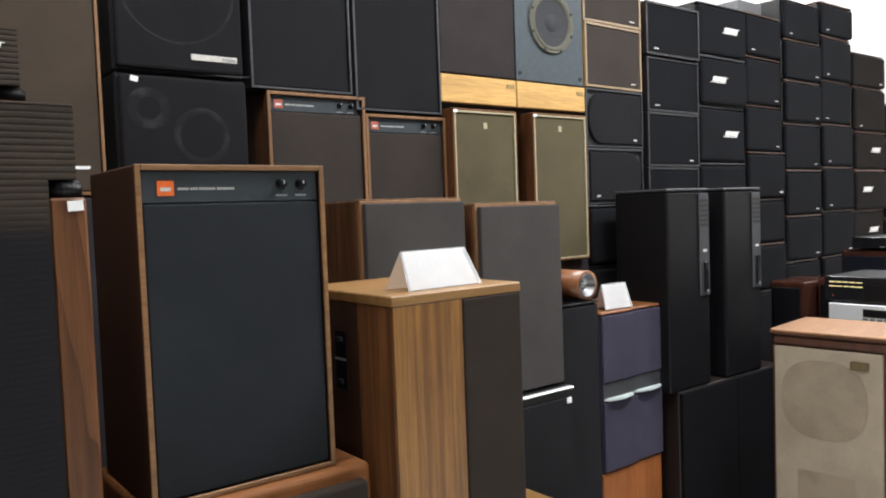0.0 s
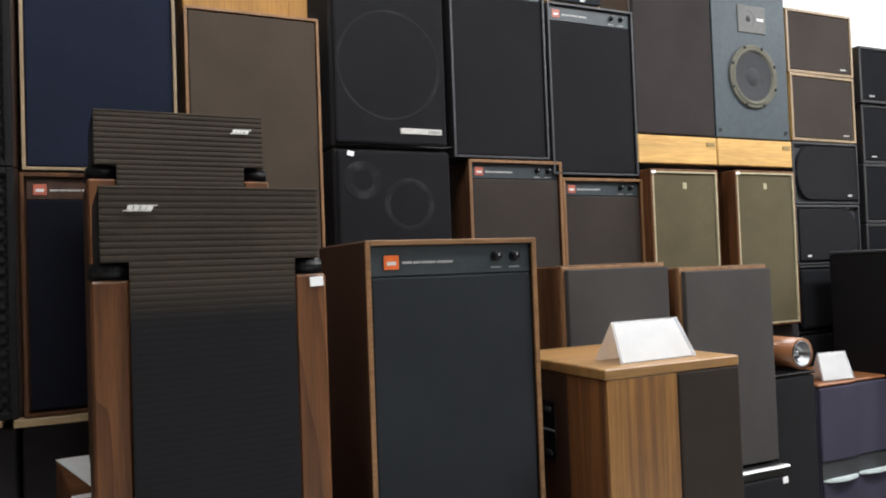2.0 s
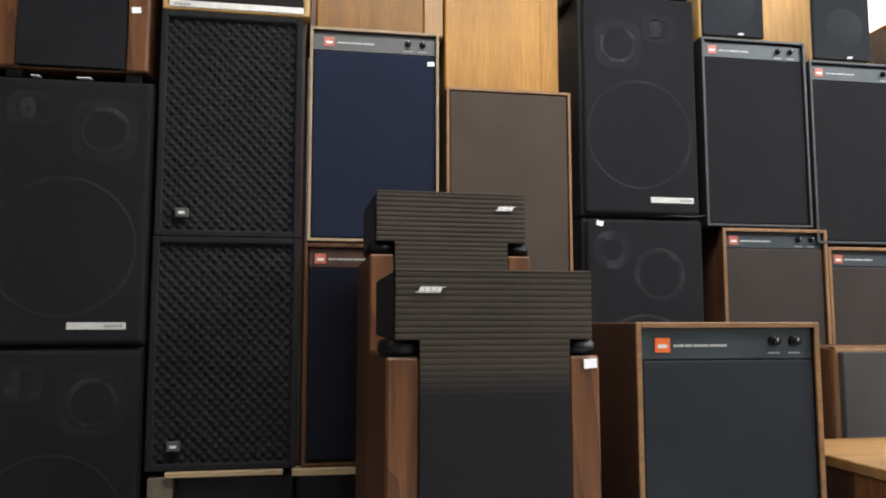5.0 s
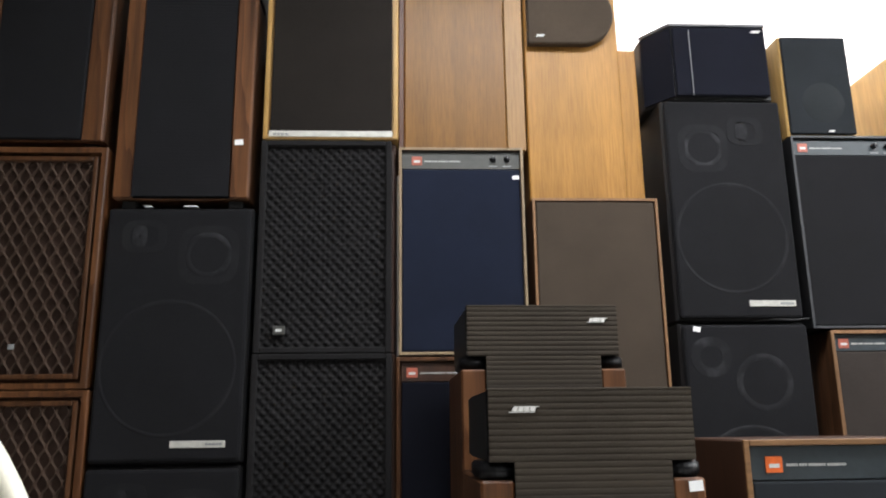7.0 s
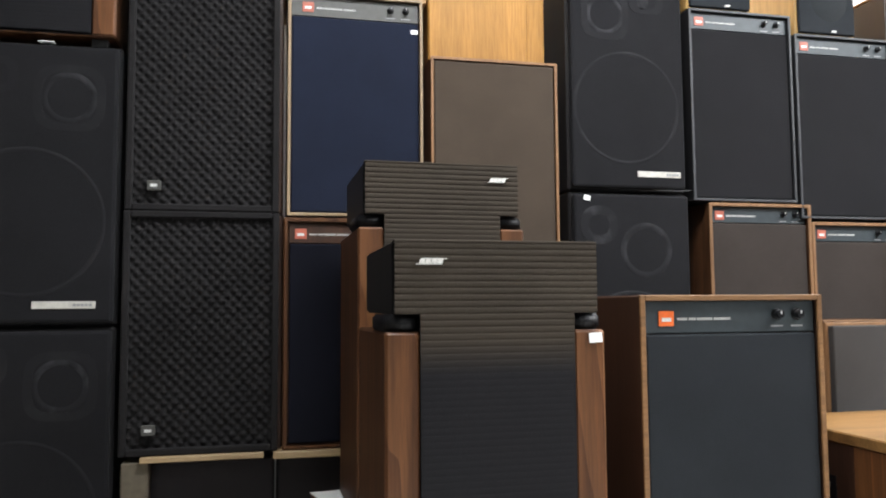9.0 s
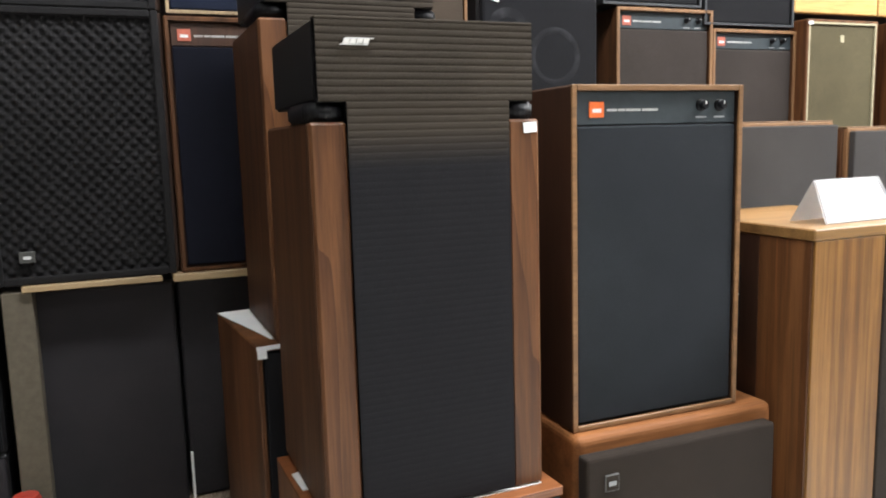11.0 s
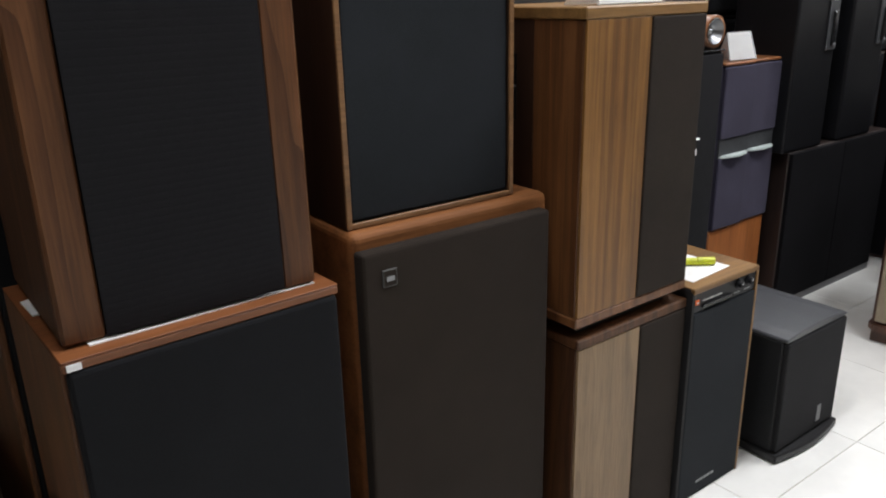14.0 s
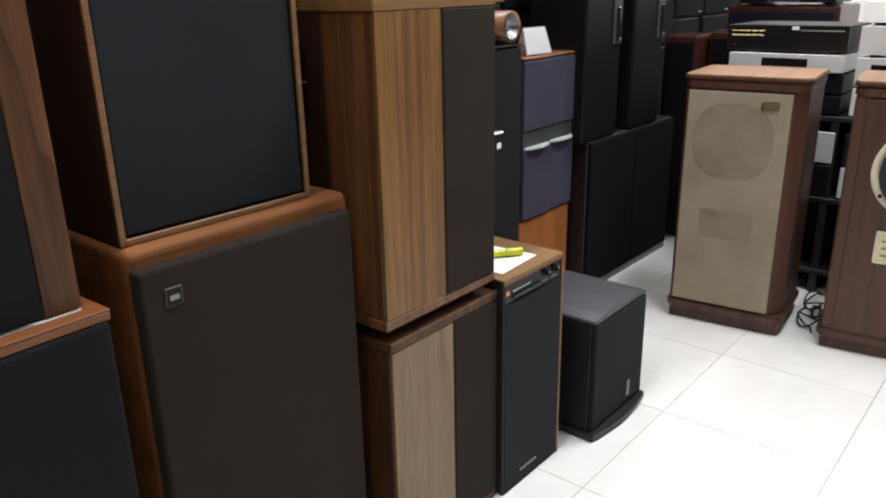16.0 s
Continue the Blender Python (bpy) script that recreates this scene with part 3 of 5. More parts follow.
def foam_speaker(m, w, h):
    t = thing("foam_front_speaker", m, "loudspeaker with a dark waffle-cut foam front", "loudspeaker", "waffle foam speakers")
    # Cabinet widened past the front, so the gap beside it stays dark.
    part("cabinet", boxed(0, 0.032, 0, w + 0.0105, 0.36, h, 0.004), WALNUT_DARK, t)
    fr = bmesh.new()
    e = 0.017
    for a in ((0, 0, e, h), (w - e, 0, w, h), (e, 0, w - e, e), (e, h - e, w - e, h)):
        block(fr, a[0], 0.002, a[1], a[2], 0.031, a[3], 0.003)
    part("foam_border", fr, FOAM, t, "flat foam border")
    nx, nz = 100, int(100 * h / w)
    x0, z0, dx, dz = e, e, (w - 2 * e) / 100, (h - 2 * e) / int(100 * h / w)
    verts, faces = [], []
    for j in range(nz + 1):
        for i in range(nx + 1):
            x, z = x0 + i * dx, z0 + j * dz
            u, v = (x + z * 0.98) / 0.0135, (x - z * 0.98) / 0.0135
            q = ((0.5 + 0.5 * math.sin(math.pi * u)) * (0.55 + 0.45 * math.sin(math.pi * v))) ** 0.85
            verts.append((x, 0.0170 - 0.0076 * q + 0.002 * noise.noise((x * 60, z * 60, w)), z))
    for j in range(nz):
        for i in range(nx):
            a = j * (nx + 1) + i
            faces.append((a, a + 1, a + nx + 2, a + nx + 1))
    me = bpy.data.meshes.new("foam")
    me.from_pydata(verts, [], faces)
    me.materials.append(FOAM)
    f = new("foam", me)
    f.parent = t
    f["label"] = "waffle-cut black foam"
    b = part("badge", boxed(0.052, -0.002, 0.050, 0.084, 0.010, 0.074, 0.001), PANEL_GREY, t, "small grey square badge")
    part("badge_mark", boxed(0.060, -0.003, 0.058, 0.076, -0.0015, 0.065), WHITE_PRINT, b)
    return t


def striped_speaker(m, w, h, tag=None, d=0.33):
    """A tall cabinet with wooden posts at both sides of a black front."""
    t = thing("wood_post_speaker", m, "tall loudspeaker with wooden side posts and black cloth", "loudspeaker", "wood-post speakers")
    part("cabinet", boxed(0, 0.012, 0, w, d, h, 0.004), WALNUT, t)
    for x in (0, w - 0.058):
        part("side_post", boxed(x, 0, 0.0, x + 0.058, 0.0118, h, 0.003), WALNUT_RED, t, "reddish walnut side post")
    part("grille", boxed(0.060, -0.006, 0.004, w - 0.060, 0.0115, h, 0.004, 2), CLOTH_BLACK, t, "black cloth grille")
    part("foot", boxed(0.02, 0.03, -0.022, 0.06, 0.28, 0.0, 0.002), RUBBER, t)
    part("foot", boxed(w - 0.06, 0.03, -0.022, w - 0.02, 0.28, 0.0, 0.002), RUBBER, t)
    if tag:
        price_tag(t, tag[0], tag[1], -0.0005, 0.026, 0.018)
    return t


def post_speaker(m, w=0.357, d=0.325, h=0.594, ht=0.737, tag=None, badge_left=True, label="", feet=False, dusty=True):
    """A tall speaker: wooden posts, ribbed black front that widens into a head above them."""
    t = thing("post_head_speaker", m, label, "loudspeaker", "ribbed-head post speakers")
    part("cabinet", boxed(0, 0.013, 0, w, d, h, 0.004), WALNUT, t, "walnut body")
    for x in (0, w - 0.054):
        part("side_post", boxed(x, 0, 0, x + 0.054, 0.0125, h, 0.004), WALNUT_RED, t, "reddish walnut side post")
    hz = h + 0.028
    part("head", slab([(0.012, 0.012), (w - 0.012, 0.012), (w - 0.012, d - 0.02), (0.012, d - 0.02)], hz, ht - 0.002, 0.004), BLACK, t, "black head box")
    part("neck", boxed(0.062, 0.014, h + 0.0005, w - 0.062, d - 0.04, hz - 0.0005), BLACK, t)
    def rib_rows(z0, z1, x0, x1, pitch, depth):
        ribs = bmesh.new()
        n = round((z1 - z0) / pitch)
        pitch = (z1 - z0) / n
        rows = []
        for k in range(n):
            z = z0 + k * pitch
            u = k / n
            deep = depth[0] + (depth[1] - depth[0]) * (max(0.0, (u - 0.84) / 0.16) ** 1.4 if depth[0] < 0.001 else u)
            for dz, dy in ((0.0, deep), (0.22, 0.15 * deep), (0.5, 0.0), (0.78, 0.15 * deep)):
                rows.append([ribs.verts.new((x0, dy - 0.004, z + dz * pitch)), ribs.verts.new((x1, dy - 0.004, z + dz * pitch))])
        rows.append([ribs.verts.new((x0, depth[1] - 0.004, z1)), ribs.verts.new((x1, depth[1] - 0.004, z1))])
        for a, b in zip(rows, rows[1:]):
            ribs.faces.new((a[0], a[1], b[1], b[0]))
        bmesh.ops.recalc_face_normals(ribs, faces=ribs.faces[:])
        return ribs

    # With dusty set, light on the ribs is painted into the cloth.
    part("grille", rib_rows(0.004, hz, 0.0543, w - 0.0543, 0.0103, (0.00012, 0.0014)), RIB_LIT if dusty else CLOTH_BLACK, t, "black grille cloth, ribbed towards the head")
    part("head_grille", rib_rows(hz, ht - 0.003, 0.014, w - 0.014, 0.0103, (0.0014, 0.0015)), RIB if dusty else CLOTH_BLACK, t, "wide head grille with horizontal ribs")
    part("grille_backing", boxed(0.055, 0.004, 0.002, w - 0.055, 0.0125, hz, 0.0), CLOTH_SOOT, t)
    part("head_backing", boxed(0.013, 0.004, hz, w - 0.013, 0.0115, ht - 0.001, 0.0), CLOTH_SOOT, t)
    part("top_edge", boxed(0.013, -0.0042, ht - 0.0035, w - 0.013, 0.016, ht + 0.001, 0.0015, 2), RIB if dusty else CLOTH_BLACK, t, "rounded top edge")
    for x in (0.029, w - 0.029):
        ends = [(x + 0.031 * math.cos(a), 0.034 - 0.031 * math.sin(a)) for a in [math.pi * k / 12 for k in range(13)]]
        ends += [(x - 0.031 * math.cos(a), 0.125 + 0.031 * math.sin(a)) for a in [math.pi * k / 12 for k in range(13)]]
        part("swivel_cup", slab(ends, h + 0.0006, h + 0.0272, 0.004), BLACK_SATIN, t, "black rounded foot under the head", True)
    bx = 0.047 if badge_left else w - 0.082
    slanted_badge(t, bx, ht - 0.038, -0.0045, 0.050 if badge_left else 0.046, 0.0098, BADGE_METAL)
    if tag:
        price_tag(t, *tag)
    if feet:
        part("foot", boxed(0.02, 0.03, -0.022, 0.06, 0.28, 0.0, 0.002), RUBBER, t)
        part("foot", boxed(w - 0.06, 0.03, -0.022, w - 0.02, 0.28, 0.0, 0.002), RUBBER, t)
    return t


def pushed_box(m, w, h, label, mat=BLACK, face=CLOTH_LOW, d=0.38):
    return plain_speaker("black_box_speaker", m, w, h, d, mat, face, label, group="black box speakers below")


# column with the carved lattice fronts
lattice_speaker(back(-1.345, 1.599), 0.436, 0.670)
lattice_speaker(back(-1.338, 0.926), 0.436, 0.670)
pushed_box(back(-1.34, LEDGE), 0.436, 0.425, "black loudspeaker on the granite ledge")
striped_speaker(back(-1.312, 2.292, 0.01), 0.378, 0.60)
# column with the mesh fronts
mesh_front_speaker(back(-0.898, 1.405), 0.400, 0.692, plate=(0.535, 0.888), drivers=((0.71, 0.80), (0.27, 0.875)), faint=True, label="tall black mesh-front loudspeaker with a silver plate")
mesh_front_speaker(back(-0.900, 0.710), 0.400, 0.692, drivers=((0.71, 0.80), (0.27, 0.875)), faint=True)
pushed_box(back(-0.900, LEDGE), 0.400, 0.209, "low black box on the granite ledge")
post_speaker(back(-0.889, 2.120), 0.374, 0.33, 0.637, 0.780, (0.342, 0.165, -0.0005, 0.024, 0.016), False, "tall walnut speaker with plain black cloth and sticker", True, False)
for x, w in ((-0.80, 0.02), (-0.69, 0.035)):
    part("shim", boxed(0, 0, 0, w, 0.02, 0.002), PAPER, thing("paper_shim", back(x, 2.0975, 0.006), "folded white paper shim under a speaker", "paper", "paper shims"))
# column with the waffle foam
foam_speaker(back(-0.484, 1.688), 0.370, 0.606)
foam_speaker(back(-0.486, 1.090), 0.374, 0.597)
t = framed_speaker("oak_frame_speaker", back(-0.482, 2.297), 0.386, 0.58, 0.33, OAK, CLOTH_OAK, "oak-framed loudspeaker with brown-black cloth and silver strip", 0.017, 0.008)
p = part("silver_strip", boxed(0.017, -0.003, 0.006, 0.369, 0.007, 0.024, 0.001), SILVER, t, "bright silver strip")
badge_bars(p, 0.03, 0.013, -0.003, 4, 0.045, 0.005, GREY_PRINT)
# raw board on which foam and navy speakers stand, black speakers beneath
board = thing("raw_board", back(-0.60, 1.070, -0.012), "pale raw board with a chipped front edge", "board")
part("plank", boxed(0.165, 0, 0.006, 0.455, 0.34, 0.0195, 0.002), MDF, board)
part("plank", boxed(0.478, -0.003, 0.002, 0.82, 0.34, 0.0195, 0.002), MDF, board)
part("support", boxed(0.0, 0, 0, 0.062, 0.05, 1.0755 - LEDGE, 0.002), DULL_BOARD, thing("board_support", back(-0.478, LEDGE, 0.002), "raw upright board end under the plank", "board"))
plain_speaker("black_box_speaker", back(-0.484, LEDGE, 0.060), 0.366, 0.568, 0.36, BLACK, CLOTH_LOW, "black cloth-fronted loudspeaker on the granite ledge", group="black box speakers below")
plain_speaker("black_box_speaker", back(-0.114, LEDGE, 0.075), 0.36, 0.568, 0.34, BLACK, CLOTH_LOW, "black cloth-fronted loudspeaker on the granite ledge", group="black box speakers below")
part("cable", at(boxed(-0.003, -0.003, 0, 0.003, 0.003, 0.13), 0, 0, 0), PAPER, thing("white_cable_end", back(-0.108, LEDGE, 0.055), "short white cable hanging beside black speakers", "cable"))


def round_end(x0, x1, z0, z1, left=False):
    """Outline of a flat panel, one end of it nearly half round."""
    r, rz, c = (z1 - z0) * 0.47, (z1 - z0) / 2, (z0 + z1) / 2
    pts = [(x0, z0)] + [(x1 - r + r * math.cos(a), c + rz * math.sin(a)) for a in [-math.pi / 2 + math.pi * k / 16 for k in range(17)]] + [(x0, z1)]
    return [(x0 + x1 - x, z) for x, z in pts][::-1] if left else pts


# column with the blue cloth
t = framed_speaker("blue_monitor", back(-0.094, 1.681), 0.356, 0.592, 0.30, WALNUT_DARK, CLOTH_BLUE, "studio monitor with blue cloth and grey control strip", 0.008, 0.010, 0.054, PALE_EDGE, group="back row monitors", panel=PANEL_GREY, badge_x=0.0435)
price_tag(t, 0.334, 0.504, 0.0055, 0.019, 0.011)
# Control strip coloured dark walnut to paint the shade it sits in.
framed_speaker("navy_monitor", back(-0.101, 1.090), 0.358, 0.586, 0.30, WALNUT, CLOTH_NAVY, "studio monitor with navy cloth in a walnut cabinet", 0.013, 0.010, 0.052, group="back row monitors", panel=WALNUT_DARK)
t = thing("pale_cabinet", back(-0.0945, 2.276, 0.03), "bare honey-veneered cabinet turned with its side outward", "cabinet", "bare veneered cabinets")
part("body", boxed(0.016, 0, 0, 0.318, 0.33, 0.76, 0.004), HONEY_DARK, t)
part("dark_edge", boxed(0, 0.004, 0, 0.0155, 0.33, 0.76, 0.002), ROSEWOOD, t, "dark brown edge")
part("edge_band", boxed(0.3185, -0.002, 0.0, 0.3725, 0.32, 0.76, 0.002), HONEY_PALE, t, "paler veneer edge")
part("grille", prism([(x, z) for x, z in round_end(0.05, 0.30, 0.505, 0.71, True)], -0.030, -0.0025, 0.004), CLOTH_TAUPE, t, "brown cloth grille with one rounded end")
slanted_badge(t, 0.235, 0.522, -0.030, 0.030, 0.008)
# column with the taupe cloth
framed_speaker("taupe_speaker", back(0.284, 1.440), 0.361, 0.682, 0.31, WALNUT_RED, CLOTH_TAUPE, "loudspeaker with taupe cloth in a thin walnut frame", 0.008, 0.006, rimmat=EDGE_BROWN)
price_tag(bpy.data.objects["taupe_speaker"], 0.305, 0.070, 0.002, 0.036, 0.008, 0)
pushed_box(back(0.284, LEDGE), 0.36, 0.938, "black loudspeaker under the taupe one")
t = thing("pale_cabinet", back(0.287, 2.123, 0.045), "bare honey-veneered cabinet with a small brown grille", "cabinet", "bare veneered cabinets")
part("body", boxed(0, 0, 0, 0.288, 0.30, 0.735, 0.004), HONEY, t)
g = round_end(0.008, 0.272, 0.492, 0.695)
part("grille", prism(g, -0.030, -0.0005, 0.004), CLOTH_TAUPE, t, "brown cloth grille with one rounded end")
slanted_badge(t, 0.030, 0.512, -0.030, 0.030, 0.008)
t = thing("pale_cabinet", back(0.577, 2.123, 0.07), "narrow honey-veneered cabinet side", "cabinet", "bare veneered cabinets")
part("body", boxed(0, 0, 0, 0.058, 0.28, 0.50, 0.003), HONEY, t)
# column with two mesh fronts and the angled speaker
mesh_front_speaker(back(0.681, 1.768), 0.360, 0.664)
mesh_front_speaker(back(0.682, 1.072), 0.364, 0.694, tag=True, plate=None, drivers=((0.61, 0.76), (0.22, 0.862)), label="black mesh-front loudspeaker with a white price sticker")
pushed_box(back(0.682, LEDGE), 0.364, 0.572, "black loudspeaker near the granite ledge")
t = thing("angled_speaker", back(0.630, 2.433), "dark blue-black loudspeaker with an angled side front", "loudspeaker")
part("cabinet", slab([(0.030, 0.10), (0.095, 0.012), (0.390, 0.012), (0.40, 0.03), (0.40, 0.26), (0.03, 0.26)], 0.0, 0.238, 0.003), BLACK, t)
part("grille", boxed(0.100, -0.004, 0.008, 0.385, 0.0115, 0.231, 0.005, 2), CLOTH_NAVY, t, "blue-black front grille")
part("side_grille", slab([(0.031, 0.090), (0.094, 0.002), (0.0985, 0.0095), (0.036, 0.096)], 0.008, 0.231), CLOTH_NAVY, t, "angled side grille")
part("top_trim", slab([(0.028, 0.097), (0.093, 0.004), (0.390, 0.004), (0.392, 0.02), (0.098, 0.02), (0.038, 0.102)], 0.2385, 0.247), GREY_PLASTIC, t, "light grey top edge")
slanted_badge(t, 0.338, 0.212, -0.004, 0.036, 0.008)

part("seam", boxed(0.148, -0.0055, 0.010, 0.151, -0.0035, 0.219), GREY_PLASTIC, t, "thin pale seam")

def bookshelf(m, w, h, d, label):
    t = thing("bookshelf_speaker", m, label, "loudspeaker", "small oak-sided speakers")
    part("cabinet", boxed(0, 0.014, 0, w, d, h, 0.003), OAK, t)
    part("grille", boxed(0.006, 0, 0.006, w - 0.006, 0.0135, h - 0.006, 0.003, 2), CLOTH_SLATE, t, "dark grey cloth grille")
    part("driver_shade", at(lathe([(w * 0.31, 0.0004), (w * 0.30, -0.0006), (0, -0.0008)], 40), w * 0.54, 0, h * 0.32), CLOTH_DISC, t, "paler cloth over the driver", True)
    slanted_badge(t, w * 0.55, 0.010, -0.0005, 0.022, 0.006)
    return t


# columns of dark monitors
t = framed_speaker("dark_monitor", back(1.058, 1.746), 0.340, 0.571, 0.29, BLACK, CLOTH_BLACK, "black studio monitor with grey edge and control strip", 0.0075, 0.010, 0.050, CHARCOAL_EDGE, group="back row monitors")
t = framed_speaker("dark_monitor", back(1.411, 1.700), 0.345, 0.565, 0.29, BLACK, CLOTH_BLACK, "black studio monitor with grey edge and control strip", 0.0075, 0.010, 0.050, CHARCOAL_EDGE, group="back row monitors")
framed_speaker("walnut_monitor", back(1.104, 1.140), 0.338, 0.601, 0.30, WALNUT, CLOTH_BROWN, "walnut studio monitor with brown cloth, control strip", 0.010, 0.012, 0.047, EDGE_BROWN, group="back row monitors")
framed_speaker("walnut_monitor", back(1.444, 1.086), 0.326, 0.604, 0.30, WALNUT, CLOTH_BROWN, "walnut studio monitor with brown cloth, control strip", 0.010, 0.012, 0.047, EDGE_BROWN, group="back row monitors")
part("cable", tube([(0, 0, 0.003), (0.05, -0.012, 0.006), (0.11, -0.018, 0.003), (0.17, -0.006, 0.010), (0.20, 0.01, 0.004)], 0.0025), RUBBER, thing("thin_cable", back(0.90, 1.7675, 0.02), "thin black cable lying on a mesh-front speaker", "cable"), smooth=True)
bookshelf(back(1.060, 2.318), 0.210, 0.325, 0.24, "small oak-sided bookshelf speaker with dark cloth")
bookshelf(back(1.426, 2.266), 0.206, 0.334, 0.34, "deep oak-sided bookshelf speaker with dark cloth")
pushed_box(back(1.104, LEDGE), 0.33, 0.64, "black loudspeaker under walnut monitors")
pushed_box(back(1.444, LEDGE), 0.32, 0.586, "black loudspeaker under walnut monitors")


def pine_foot_speaker(m, w, h, label):
    t = thing("pine_plinth_speaker", m, label, "loudspeaker", "speakers with pale pine lower band")
    part("cabinet", boxed(0, 0.016, 0, w, 0.33, h, 0.004), WALNUT_BLACK, t, "black-brown cabinet")
    part("top_edge", boxed(-0.002, -0.004, h + 0.0005, w + 0.002, 0.33, h + 0.008, 0.002), HONEY_PALE, t, "tan wooden top edge")
    b = part("lower_band", boxed(0, -0.004, 0, w, 0.0155, 0.098, 0.003), PINE, t, "pale pine lower band")
    part("name_plate", boxed(w - 0.05, -0.006, 0.066, w - 0.012, -0.003, 0.080), GOLD, b, "small brass plate")
    return t


t = pine_foot_speaker(back(1.755, 1.746), 0.356, 0.680, "loudspeaker with grey-brown cloth over pale pine band")
part("grille", boxed(0.002, -0.002, 0.104, 0.354, 0.0155, 0.675, 0.004, 2), CLOTH_UMBER, t, "grey-brown cloth grille")
t = pine_foot_speaker(back(2.116, 1.746), 0.376, 0.680, "open loudspeaker showing woofer and tweeter on blue-grey baffle")
part("baffle", boxed(0.002, 0.000, 0.104, 0.374, 0.0155, 0.675, 0.002), BLUE_GREY, t, "bare blue-grey baffle")
wf = part("woofer", at(lathe([(0.120, -0.001), (0.120, -0.007), (0.115, -0.009), (0.109, -0.007)], 48), 0.194, 0, 0.336), SURROUND, t, "olive-grey woofer frame", True)
part("surround", at(lathe([(0.109, -0.007), (0.104, -0.012), (0.097, -0.011), (0.092, -0.004)], 48), 0.194, 0, 0.336), SURROUND, wf, "perished grey foam surround", True)
part("cone", at(lathe([(0.092, -0.0045), (0.066, -0.0022), (0.036, -0.0012)], 48), 0.194, 0, 0.336), CONE, wf, "dark grey paper cone", True)
part("dust_cap", at(lathe([(0.036, -0.0012), (0.026, -0.005), (0.014, -0.0075), (0, -0.0085)], 32), 0.194, 0, 0.336), CONE, wf, "domed dust cap", True)
for k in range(8):
    part("frame_bolt", at(lathe([(0, -0.0045), (0.005, -0.004), (0.006, 0)], 10), 0.194 + 0.1145 * math.cos(math.pi * (k + 0.5) / 4), -0.0085, 0.336 + 0.1145 * math.sin(math.pi * (k + 0.5) / 4)), RUBBER, wf)
tw = part("tweeter_plate", boxed(0.128, -0.004, 0.500, 0.270, 0.001, 0.604, 0.002), PANEL_GREY, t, "grey square tweeter plate")
part("tweeter_horn", at(lathe([(0.030, -0.0045), (0.026, -0.002), (0.013, -0.0010), (0.011, -0.005), (0, -0.0065)], 32), 0.180, 0, 0.553), RUBBER, tw, "round black tweeter horn", True)
part("tweeter_print", boxed(0.222, -0.0052, 0.548, 0.256, -0.0038, 0.558), WHITE_PRINT, tw)
for k, (sx, sz) in enumerate(((0.020, 0.130), (0.354, 0.130), (0.020, 0.655), (0.354, 0.655))):
    part("grille_socket", at(lathe([(0.008, 0), (0.007, -0.003), (0.003, -0.001), (0, 0.0)], 16), sx, -0.0002, sz), RUBBER, t)


def olive_speaker(m, w, h):
    t = framed_speaker("olive_cloth_speaker", m, w, h, 0.33, WALNUT_RED, CLOTH_OLIVE, "walnut loudspeaker with olive cloth and gilt line", 0.010, 0.010, group="olive cloth speakers")
    bm = bmesh.new()
    e = 0.008
    for a in ((e, e, e + 0.006, h - e), (w - e - 0.006, e, w - e, h - e), (e + 0.006, h - e - 0.006, w - e - 0.006, h - e), (e + 0.006, e, w - e - 0.006, e + 0.006)):
        block(bm, a[0], 0.000, a[1], a[2], 0.006, a[3])
    part("gilt_line", bm, GILT, t, "pale line round the cloth")
    part("badge", boxed(w * 0.5 - 0.008, 0.0035, h - 0.068, w * 0.5 + 0.008, 0.0065, h - 0.046), GILT, t, "small pale badge")
    price_tag(t, 0.012, h - 0.012, -0.0012, 0.018, 0.010)
    return t


olive_speaker(back(1.768, 1.157, -0.043), 0.304, 0.565)
olive_speaker(back(2.152, 1.157, -0.043), 0.302, 0.568)
for x in (1.72, 2.098):
    pushed_box(back(x, 1.157, 0.03), 0.05, 0.57, "narrow dark cabinet edge between olive speakers", WALNUT_BLACK, CLOTH_SOOT, 0.28)
pushed_box(back(1.774, LEDGE), 0.72, 0.656, "long black box under the olive speakers")


